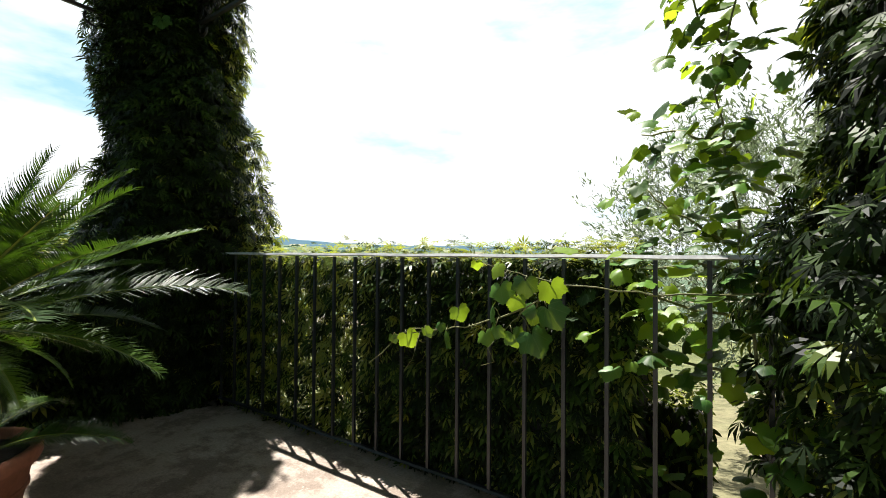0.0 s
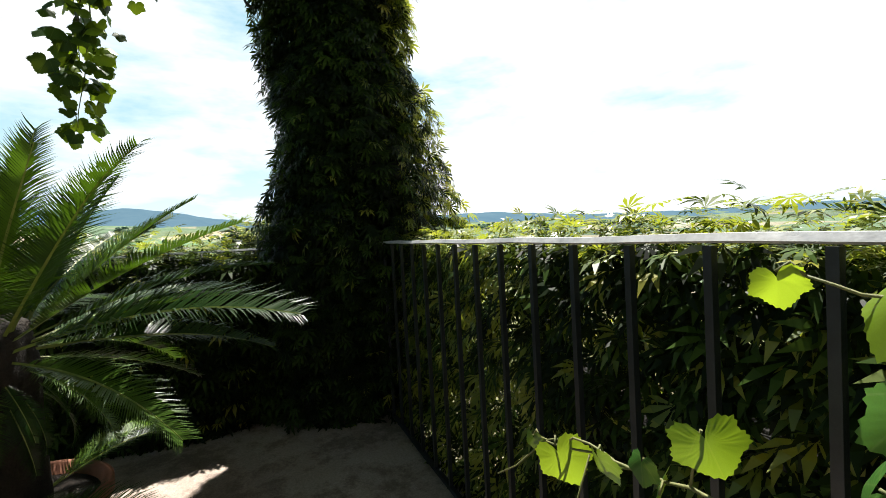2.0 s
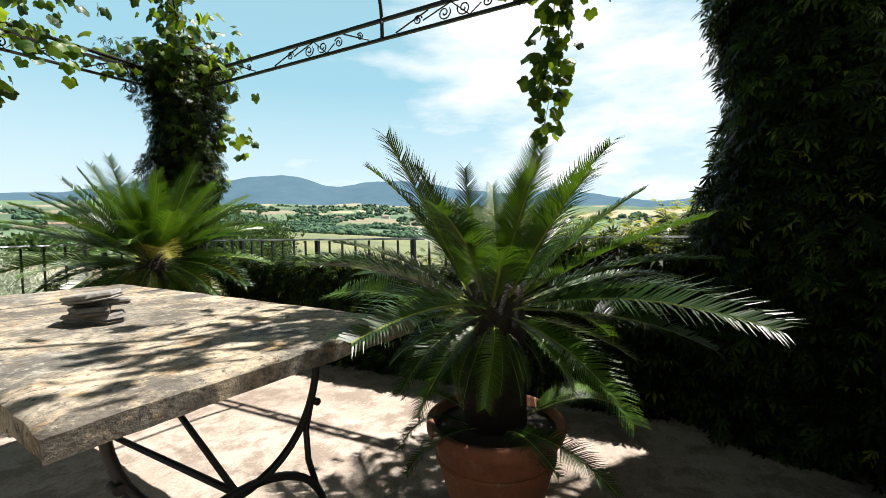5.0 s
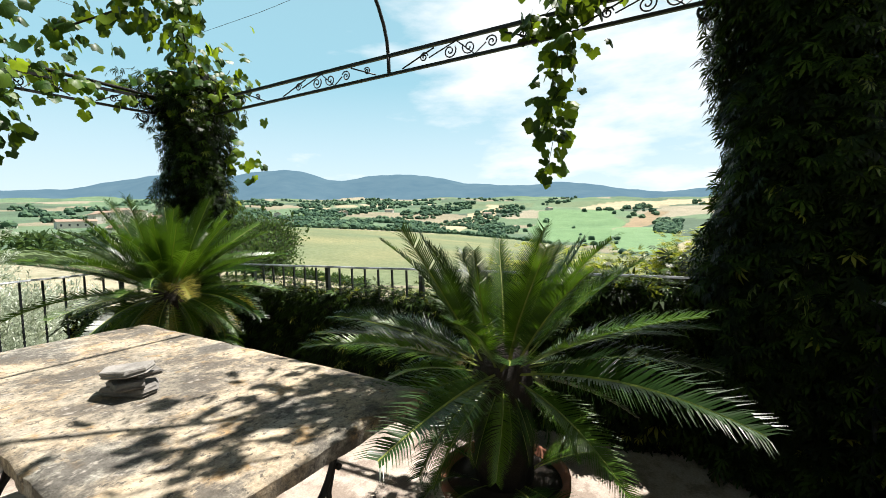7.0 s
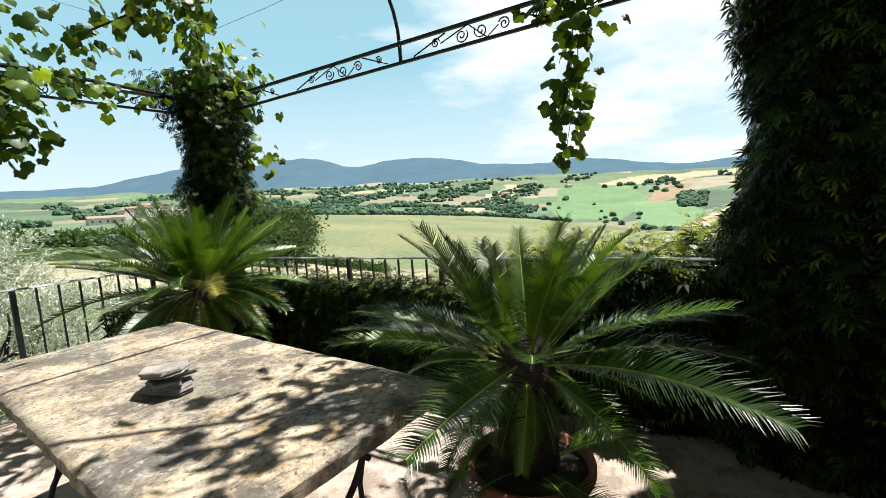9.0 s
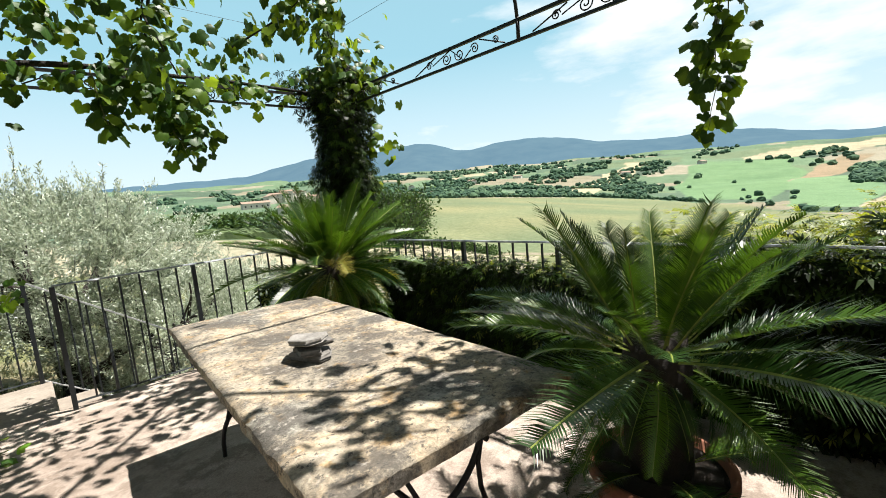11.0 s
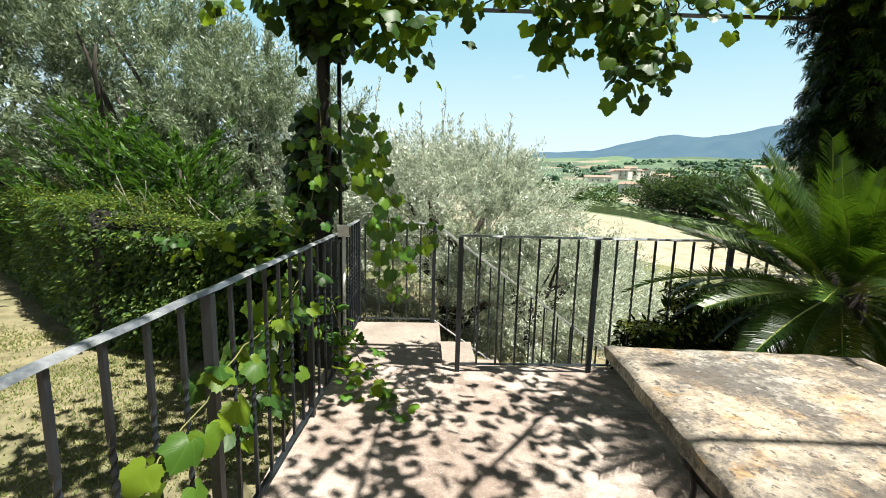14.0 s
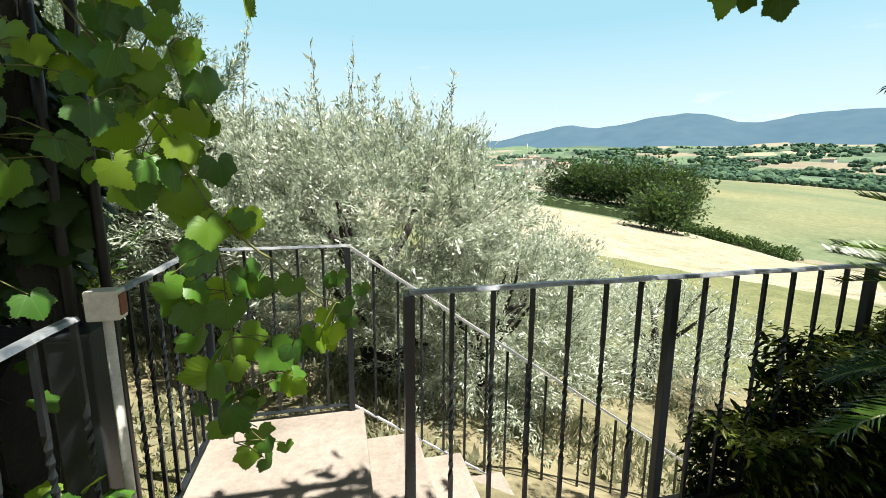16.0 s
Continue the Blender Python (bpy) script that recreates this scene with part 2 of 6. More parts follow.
def add_veins(m):
    """Pale midrib and side veins along a leaf that lies along its own x axis."""
    nt = m.node_tree
    p = nt.nodes["Principled BSDF"]
    old = p.inputs["Base Color"].links[0].from_socket
    co = nt.nodes.new("ShaderNodeTexCoord")
    sp = nt.nodes.new("ShaderNodeSeparateXYZ")
    nt.links.new(co.outputs["Object"], sp.inputs[0])

    def f(op, a, b2=0.0):
        n = nt.nodes.new("ShaderNodeMath")
        n.operation = op
        for slot, v in ((0, a), (1, b2)):
            if isinstance(v, (int, float)):
                n.inputs[slot].default_value = v
            else:
                nt.links.new(v, n.inputs[slot])
        return n.outputs[0]

    ay = f("ABSOLUTE", sp.outputs["Y"])
    dx = f("SUBTRACT", sp.outputs["X"], 0.10)
    ang = f("ARCTAN2", ay, dx)
    near = f("MINIMUM", f("MINIMUM", f("ABSOLUTE", ang), f("ABSOLUTE", f("SUBTRACT", ang, 0.70))), f("ABSOLUTE", f("SUBTRACT", ang, 1.40)))
    dist = f("MULTIPLY", near, f("ADD", ay, f("ABSOLUTE", dx)))
    line = f("LESS_THAN", dist, 0.011)
    col = blend(nt, f("MULTIPLY", line, 0.2), old, (0.16, 0.20, 0.06))
    nt.links.new(col, p.inputs["Base Color"])


add_veins(M_GRAPE)
add_veins(M_GRAPE_LIT)
M_OLIVE = leafy("olive_leaf", (0.13, 0.165, 0.105), (0.34, 0.385, 0.29), (0.57, 0.61, 0.52), (0.50, 0.56, 0.38), 0.36, 0.38, False, 0.7)
# darkened copy of the olive leaf: shade put into the colour
M_OLIVE_SHADED = leafy("shaded_olive_leaf", (0.035, 0.062, 0.028), (0.115, 0.165, 0.092), (0.33, 0.385, 0.28), (0.30, 0.38, 0.17), 0.38, 0.28, False, 0.6)
M_HEDGE = leafy("hedge_leaf", (0.010, 0.026, 0.005), (0.032, 0.070, 0.010), (0.11, 0.16, 0.024), (0.2, 0.28, 0.03), 0.5, 0.25, False, 0.25)
# darkened grape leaf copy painting the shade within the post's vine mass
M_GRAPE_SHADED = leafy("shaded_grape_leaf", (0.00744, 0.0174, 0.00496), (0.0174, 0.0372, 0.00868), (0.0434, 0.0744, 0.0136), (0.186, 0.279, 0.0186), 0.5, 0.2, False, 0.22)
M_CONIFER = leafy("conifer_spray", (0.004, 0.017, 0.003), (0.015, 0.05, 0.006), (0.06, 0.135, 0.015), (0.13, 0.29, 0.024), 0.55, 0.28, False, 0.2)
M_FROND = leafy("cycad_frond", (0.004, 0.014, 0.002), (0.014, 0.044, 0.004), (0.07, 0.135, 0.008), (0.17, 0.34, 0.012), 0.38, 0.15, True, 0.3)
M_FROND_OLD = leafy("yellowed_cycad_frond", (0.0992, 0.105, 0.0124), (0.136, 0.136, 0.0186), (0.186, 0.161, 0.031), (0.372, 0.341, 0.031), 0.4, 0.35, True)
M_TREE = leafy("far_tree_leaf", (0.016, 0.034, 0.012), (0.036, 0.07, 0.022), (0.075, 0.125, 0.036), (0.16, 0.25, 0.045), 0.7, 0.2, False, 0.08)
# tree colour lightened and blued to carry the haze of distance
M_FARWOOD = leafy("hazy_far_wood", (0.03, 0.062, 0.042), (0.052, 0.098, 0.06), (0.085, 0.14, 0.078), (0.12, 0.17, 0.07), 0.8, 0.12, False, 0.05)
M_GRASS = leafy("grass_blade", (0.07, 0.115, 0.025), (0.16, 0.19, 0.055), (0.33, 0.30, 0.15), (0.3, 0.36, 0.08), 0.7, 0.35, False, 0.1)
M_DRYGRASS = leafy("dry_grass_blade", (0.11, 0.125, 0.06), (0.21, 0.215, 0.125), (0.34, 0.32, 0.22), (0.3, 0.32, 0.16), 0.6, 0.3)
# near-black fill whose colour stands for shade inside the foliage
M_DARKCORE = mottled("shade_core", [(0.3, (0.0031, 0.00279, 0.00217)), (0.7, (0.00868, 0.00744, 0.00558))], 8, 60, 0.9, 0.6, 0.02)
M_BARK = mottled("bark", [(0.3, (0.0149, 0.0118, 0.0093)), (0.7, (0.0465, 0.0372, 0.0285))], 7, 40, 0.9, 0.9, 0.02, stretch=(1, 1, 0.25))
M_TWIG = mottled("grey_olive_twig", [(0.3, (0.045, 0.042, 0.033)), (0.7, (0.10, 0.096, 0.076))], 9, 50, 0.85)
M_DRYTWIG = mottled("bleached_twig", [(0.3, (0.20, 0.185, 0.15)), (0.7, (0.36, 0.335, 0.28))], 9, 60, 0.85)
M_STEM = mottled("vine_stem", [(0.3, (0.062, 0.0744, 0.0186)), (0.7, (0.136, 0.136, 0.0372))], 20, 90, 0.7)
M_IRON = mottled("black_iron", [(0.3, (0.0062, 0.0062, 0.00682)), (0.7, (0.0136, 0.013, 0.013))], 14, 120, 0.5, 0.4, 0.002, 0.3)
M_RAIL = mottled("grey_painted_iron", [(0.3, (0.006, 0.009, 0.011)), (0.7, (0.019, 0.024, 0.028))], 9, 80, 0.4, 0.35, 0.002, 0.15, (16, 0.66, 0.74, (0.03, 0.024, 0.02)))
M_RAILTOP = mottled("worn_handrail", [(0.40, (0.062, 0.0744, 0.0868)), (0.62, (0.285, 0.298, 0.304))], 7, 70, 0.38, 0.4, 0.002, 0.2)
# lighter copy of the worn handrail: sun and sky glare put into its colour
M_RAILPALE = mottled("sun_bright_worn_handrail", [(0.36, (0.26, 0.273, 0.285)), (0.62, (0.434, 0.44, 0.44))], 7, 70, 0.35, 0.3, 0.002, 0.1)
M_TERRACOTTA = mottled("terracotta", [(0.3, (0.136, 0.0465, 0.0217)), (0.7, (0.223, 0.0868, 0.0434))], 5, 50, 0.8, 0.35, 0.004, 0, (9, 0.6, 0.75, (0.236, 0.167, 0.124)))
M_CONCRETE = mottled("pale_concrete", [(0.3, (0.174, 0.146, 0.118)), (0.7, (0.273, 0.239, 0.198))], 3, 40, 0.9, 0.4, 0.005)
def lichened_stone():
    """Old travertine slab: honey and grey grounds, dark crusts, pale and ochre lichen."""
    m, nt, p = nodes_of("lichened_travertine")
    big = noise_node(nt, 2.0, 7, 0.62)
    col = ramp(nt, big, [(0.30, (0.13, 0.12, 0.095)), (0.42, (0.27, 0.235, 0.18)), (0.52, (0.35, 0.28, 0.19)), (0.62, (0.30, 0.285, 0.24)), (0.72, (0.40, 0.37, 0.31))])
    ochre = noise_node(nt, 9, 5, 0.65)
    col = blend(nt, ramp(nt, ochre, [(0.56, (0, 0, 0)), (0.64, (0.8, 0.8, 0.8))]), col, (0.27, 0.165, 0.06))
    crust = noise_node(nt, 4.2, 10, 0.78)
    col = blend(nt, ramp(nt, crust, [(0.43, (0, 0, 0)), (0.56, (0.9, 0.9, 0.9))]), col, (0.05, 0.044, 0.037))
    pale = noise_node(nt, 17, 5, 0.6)
    col = blend(nt, ramp(nt, pale, [(0.60, (0, 0, 0)), (0.68, (0.7, 0.7, 0.7))]), col, (0.33, 0.30, 0.26))
    speck = noise_node(nt, 42, 5, 0.7)
    col = blend(nt, ramp(nt, speck, [(0.57, (0, 0, 0)), (0.61, (0.85, 0.85, 0.85))]), col, (0.04, 0.036, 0.03))
    pit = noise_node(nt, 75, 4, 0.7)
    col = blend(nt, 0.7, col, ramp(nt, pit, [(0.32, (0.5, 0.48, 0.45)), (0.6, (1.2, 1.2, 1.2))]), "MULTIPLY")
    nt.links.new(col, p.inputs["Base Color"])
    p.inputs["Roughness"].default_value = 0.88
    bump(nt, p, pit, 0.6, 0.006)
    return m


def worn_paving():
    """Washed-out pinkish paving: broad stains, grey grime, fine aggregate."""
    m, nt, p = nodes_of("worn_stone_paving")
    big = noise_node(nt, 1.1, 8, 0.66)
    col = ramp(nt, big, [(0.30, (0.15, 0.113, 0.086)), (0.44, (0.265, 0.215, 0.178)), (0.58, (0.35, 0.30, 0.255)), (0.74, (0.41, 0.365, 0.32))])
    grime = noise_node(nt, 4.5, 8, 0.72)
    col = blend(nt, ramp(nt, grime, [(0.47, (0, 0, 0)), (0.58, (0.7, 0.7, 0.7))]), col, (0.12, 0.088, 0.066))
    chip = noise_node(nt, 24, 6, 0.7)
    col = blend(nt, ramp(nt, chip, [(0.60, (0, 0, 0)), (0.66, (0.7, 0.7, 0.7))]), col, (0.33, 0.29, 0.25))
    fine = noise_node(nt, 90, 4, 0.75)
    col = blend(nt, 0.7, col, ramp(nt, fine, [(0.30, (0.6, 0.59, 0.57)), (0.66, (1.25, 1.25, 1.25))]), "MULTIPLY")
    nt.links.new(col, p.inputs["Base Color"])
    p.inputs["Roughness"].default_value = 0.86
    bump(nt, p, fine, 0.5, 0.004)
    return m


M_FLOOR = worn_paving()
# bark copy darkened to carry the canopy's shade on the trunk
M_VINEBARK = mottled("shaded_vine_bark", [(0.3, (0.006, 0.005, 0.004)), (0.7, (0.022, 0.018, 0.014))], 9, 60, 0.95, 1.0, 0.02, stretch=(1, 1, 0.2))
M_SLABSTONE = lichened_stone()
M_PLATE = mottled("grey_flat_stone", [(0.3, (0.055, 0.05, 0.043)), (0.7, (0.19, 0.175, 0.16))], 9, 70, 0.85, 0.6, 0.004)
M_PLATE_PALE = mottled("pale_flat_stone", [(0.3, (0.12, 0.112, 0.10)), (0.7, (0.26, 0.245, 0.225))], 9, 70, 0.85, 0.6, 0.004)
M_WALL = mottled("rubble_plaster", [(0.3, (0.15, 0.125, 0.098)), (0.7, (0.24, 0.205, 0.165))], 2, 30, 0.9, 0.6, 0.01)
M_SOIL = mottled("potting_soil", [(0.3, (0.0124, 0.0093, 0.0062)), (0.7, (0.031, 0.0217, 0.0155))], 15, 80, 0.95, 0.8, 0.01)
M_BOX = mottled("aged_white_plastic", [(0.3, (0.46, 0.44, 0.39)), (0.7, (0.60, 0.58, 0.53))], 6, 60, 0.5, 0.1, 0.001)
M_HOUSE = mottled("far_plaster", [(0.3, (0.43, 0.40, 0.35)), (0.7, (0.55, 0.52, 0.47))], 0.3, 4, 0.9, 0.2, 0.02)
M_ROOF = mottled("far_roof_tiles", [(0.3, (0.186, 0.124, 0.0868)), (0.7, (0.26, 0.192, 0.149))], 0.5, 6, 0.9, 0.3, 0.05)
M_GLASS = mottled("dark_window", [(0.3, (0.0186, 0.0217, 0.0248)), (0.7, (0.0372, 0.0403, 0.0434))], 1, 5, 0.2)
M_WIRE = mottled("galvanised_wire", [(0.3, (0.062, 0.062, 0.062)), (0.7, (0.124, 0.124, 0.124))], 20, 80, 0.5, 0.1, 0.001, 0.6)

M_RACHIS = mottled("pale_green_stalk", [(0.3, (0.11, 0.16, 0.02)), (0.7, (0.24, 0.27, 0.05))], 12, 60, 0.5)
M_CYCADTRUNK = mottled("fibrous_cycad_trunk", [(0.3, (0.00744, 0.00558, 0.00372)), (0.7, (0.031, 0.0223, 0.0136))], 25, 90, 0.95, 1.0, 0.02)

# ---------- ground, one sheet to the horizon ----------
CX, CY = -0.5, 0.0
AZ = [0, 40, 90, 104, 118, 128, 138, 155, 168, 185, 230, 300, 360]  # 0 is north, 90 west, 180 south
NEAR = {0: [-0.12] * 13,
        2.5: [-0.15] * 13,
        4.2: [-0.7, -1.2, -1.5, -1.5, -1.4, -1.3, -1.2, -0.9, -0.6, -0.4, -0.12, -0.12, -0.7],
        6: [-1.0, -1.6, -2.2, -2.2, -2.1, -2.0, -1.8, -1.4, -1.1, -0.75, -0.1, -0.1, -1.0],
        12: [-1.8, -2.6, -3.2, -3.2, -3.1, -3.0, -2.8, -2.3, -1.8, -1.0, 0.1, 0.0, -1.8]}
FAR = {26: [-8, -11, -13, -12.5, -12, -11.5, -11, -9, -7, -3.5, 0.0, 0, -8],
       70: [-8, -10, -10, -9.6, -9.2, -8.6, -6.3, -3.7, -2.4, -1, 2, 2, -8],
       260: [-5, -5.6, -6.1, -4.9, -3.1, -1.7, -0.6, -0.4, -0.3, 0.5, 3, 3, -5],
       420: [-4, -4.6, -5.0, -4.2, -2.4, -1.0, 0.0, 0.9, 0.6, 1, 3, 3, -4],
       1000: [-2.0, -1.8, -1.6, -1.0, 0.0, 0.6, 1.2, 1.7, 1.7, 2, 3, 3, -2.0],
       2200: [-0.2, 0.3, 1.6, 2.3, 2.6, 2.8, 2.9, 2.9, 2.8, 2.8, 3.2, 3, -0.2],
       3300: [0.2, 0.6, 1.9, 2.6, 3.0, 3.2, 3.4, 3.4, 3.3, 3.2, 3.4, 3, 0.2]}


def ground_z(x, y):
    """Height of the ground; arrays or numbers."""
    x, y = np.asarray(x, float), np.asarray(y, float)
    d = np.hypot(x - CX, y - CY)
    az = np.degrees(np.arctan2(-(x - CX), y - CY)) % 360
    keys = sorted(NEAR) + sorted(FAR)
    rows = [np.interp(az, AZ, NEAR[k]) for k in sorted(NEAR)]
    rows += [1.35 + k * np.tan(np.radians(np.interp(az, AZ, FAR[k]))) for k in sorted(FAR)]
    z = rows[0].copy() if rows[0].ndim else rows[0]
    for i in range(len(keys) - 1):
        f = np.clip((d - keys[i]) / (keys[i + 1] - keys[i]), 0, 1)
        z = np.where(d >= keys[i], rows[i] * (1 - f) + rows[i + 1] * f, z)
    roll_ = np.clip((d - 300) / 600, 0, 1)
    z = z + roll_ * 0.0035 * d * (np.sin(x * 0.0071 + 1.3) * np.cos(y * 0.0093) + 0.5 * np.sin(x * 0.019 + y * 0.016))
    small = np.clip((d - 4) / 4, 0, 1) * np.clip((60 - d) / 40, 0, 1)
    return z + small * 0.05 * (np.sin(x * 1.9) * np.cos(y * 2.3) + np.sin(x * 0.7 + y * 0.9))


def field_edge(az):
    """How far the big mown field below the terrace reaches, by direction."""
    return np.interp(az, [85, 93, 100, 108, 116, 127, 137, 142], [300, 350, 470, 500, 510, 440, 390, 380])


def build_ground():
    az = np.concatenate([np.arange(30, 80, 0.5), np.arange(80, 180, 0.25), np.arange(180, 200, 0.5), np.arange(200, 390, 3.0)])
    ds = np.concatenate([[0.01], np.arange(1, 12, 0.5), np.geomspace(12, 3300, 260)])
    a, d = np.meshgrid(np.radians(az), ds)
    x, y = CX - d * np.sin(a), CY + d * np.cos(a)
    z = ground_z(x, y)
    na, nd = len(az), len(ds)
    v = np.stack([x, y, z], -1).reshape(-1, 3)
    i, j = np.meshgrid(np.arange(nd - 1), np.arange(na), indexing="ij")
    k = (j + 1) % na
    f = np.stack([i * na + j, i * na + k, (i + 1) * na + k, (i + 1) * na + j], -1).reshape(-1, 4)
    me = mesh_from_arrays("ground", v, f[:, ::-1], True)
    # land use: lawn, olive slope, straw field, green field, patchwork of far fields
    X, Y = v[:, 0], v[:, 1]
    dd = np.hypot(X - CX, Y - CY)
    aa = np.degrees(np.arctan2(-(X - CX), Y - CY)) % 360
    n = len(v)
    col = np.tile(np.array([0.23, 0.215, 0.14]), (n, 1))
    east = (aa > 195) & (dd < 14)
    col[east] = (0.25, 0.235, 0.15)
    slope = (dd > 10) & (dd < 70)
    col[slope] = (0.18, 0.20, 0.10)
    straw = (dd > 27) & (dd < 69) & (aa > 122) & (aa < 190)
    col[straw] = (0.40, 0.375, 0.295)
    green = (dd >= 74) & (dd < field_edge(aa)) & (aa > 60) & (aa < 141)
    col[green] = np.array([0.195, 0.225, 0.135]) + 0.018 * (np.sin(X[green] * 0.035) + np.sin(dd[green] * 0.06 + aa[green] * 0.3))[:, None] * np.array([1, 0.5, 0.2])
    far = (dd >= 70) & ~green
    seeds = RNG.uniform(-2600, 2600, (420, 2))
    seeds = np.concatenate([seeds, RNG.uniform(-700, 300, (130, 2))])
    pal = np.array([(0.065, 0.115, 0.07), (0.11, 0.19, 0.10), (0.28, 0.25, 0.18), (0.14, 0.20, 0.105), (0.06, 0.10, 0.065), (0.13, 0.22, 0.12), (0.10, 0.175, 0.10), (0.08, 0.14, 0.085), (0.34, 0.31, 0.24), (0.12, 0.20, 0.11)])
    # distance haze mixed into the far field colours as a pale blue lift
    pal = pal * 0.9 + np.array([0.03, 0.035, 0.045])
    pick = RNG.integers(0, len(pal), len(seeds))
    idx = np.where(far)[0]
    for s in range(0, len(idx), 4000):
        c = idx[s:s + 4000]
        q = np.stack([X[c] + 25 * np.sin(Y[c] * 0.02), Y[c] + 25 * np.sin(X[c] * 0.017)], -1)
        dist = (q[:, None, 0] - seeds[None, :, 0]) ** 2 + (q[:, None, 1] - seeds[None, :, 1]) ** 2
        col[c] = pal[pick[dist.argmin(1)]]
    # the slope across the valley: a bright meadow, cut corn and a ploughed strip
    out = dd >= field_edge(aa)
    for a0, d0, a1, d1, wide, tint in ((102, 560, 100, 1480, 5.4, (0.15, 0.265, 0.145)), (93.5, 480, 92.5, 900, 3.6, (0.17, 0.29, 0.165)), (117.5, 620, 110.5, 1640, 2.0, (0.46, 0.41, 0.30)),
                                       (96, 1700, 86, 2300, 6.0, (0.44, 0.39, 0.29)), (94.5, 1000, 91.5, 1400, 1.5, (0.30, 0.235, 0.17)), (89.5, 480, 85.5, 720, 1.6, (0.42, 0.37, 0.28)), (127, 1700, 121, 1900, 2.4, (0.46, 0.42, 0.33)),
                                       (134, 1500, 131, 1560, 1.8, (0.40, 0.36, 0.27))):
        u = np.clip((np.log(dd) - math.log(d0)) / math.log(d1 / d0), 0, 1)
        inside = out & (dd > d0 * 0.94) & (dd < d1 * 1.06) & (np.abs(aa - (a0 + (a1 - a0) * u) + 0.5 * np.sin(dd * 0.013)) < wide * (0.75 + 0.25 * np.sin(u * 3.1)))
        col[inside] = tint
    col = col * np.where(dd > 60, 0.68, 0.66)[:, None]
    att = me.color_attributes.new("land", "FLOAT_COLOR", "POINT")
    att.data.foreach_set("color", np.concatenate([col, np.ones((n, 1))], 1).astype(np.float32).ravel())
    m, nt, p = nodes_of("land")
    at = nt.nodes.new("ShaderNodeVertexColor")
    at.layer_name = "land"
    fine = noise_node(nt, 7.0, 6, 0.7)
    broad = noise_node(nt, 0.6, 6, 0.65)
    wide = noise_node(nt, 0.02, 6, 0.7)
    c = blend(nt, 0.8, at.outputs["Color"], ramp(nt, broad, [(0.3, (0.62, 0.66, 0.55)), (0.7, (1.3, 1.2, 1.15))]), "MULTIPLY")
    patch = noise_node(nt, 1.1, 7, 0.72)
    c = blend(nt, blend(nt, 1.0, ramp(nt, patch, [(0.47, (0, 0, 0)), (0.62, (0.75, 0.75, 0.75))]), (1.0, 1.0, 1.0), "MULTIPLY"), c, blend(nt, 0.45, c, (0.075, 0.09, 0.037)))
    c = blend(nt, 0.7, c, ramp(nt, wide, [(0.35, (0.75, 0.8, 0.75)), (0.65, (1.2, 1.15, 1.1))]), "MULTIPLY")
    c = blend(nt, 0.6, c, ramp(nt, fine, [(0.35, (0.5, 0.5, 0.5)), (0.65, (1.35, 1.35, 1.35))]), "MULTIPLY")
    nt.links.new(c, p.inputs["Base Color"])
    p.inputs["Roughness"].default_value = 0.95
    p.inputs["Specular IOR Level"].default_value = 0.1
    bump(nt, p, fine, 0.6, 0.05)
    ob = part("ground", me, m)
    tagged(ob, "rolling farmland with straw and green fields below the terrace", "ground", kind="structure")


build_ground()


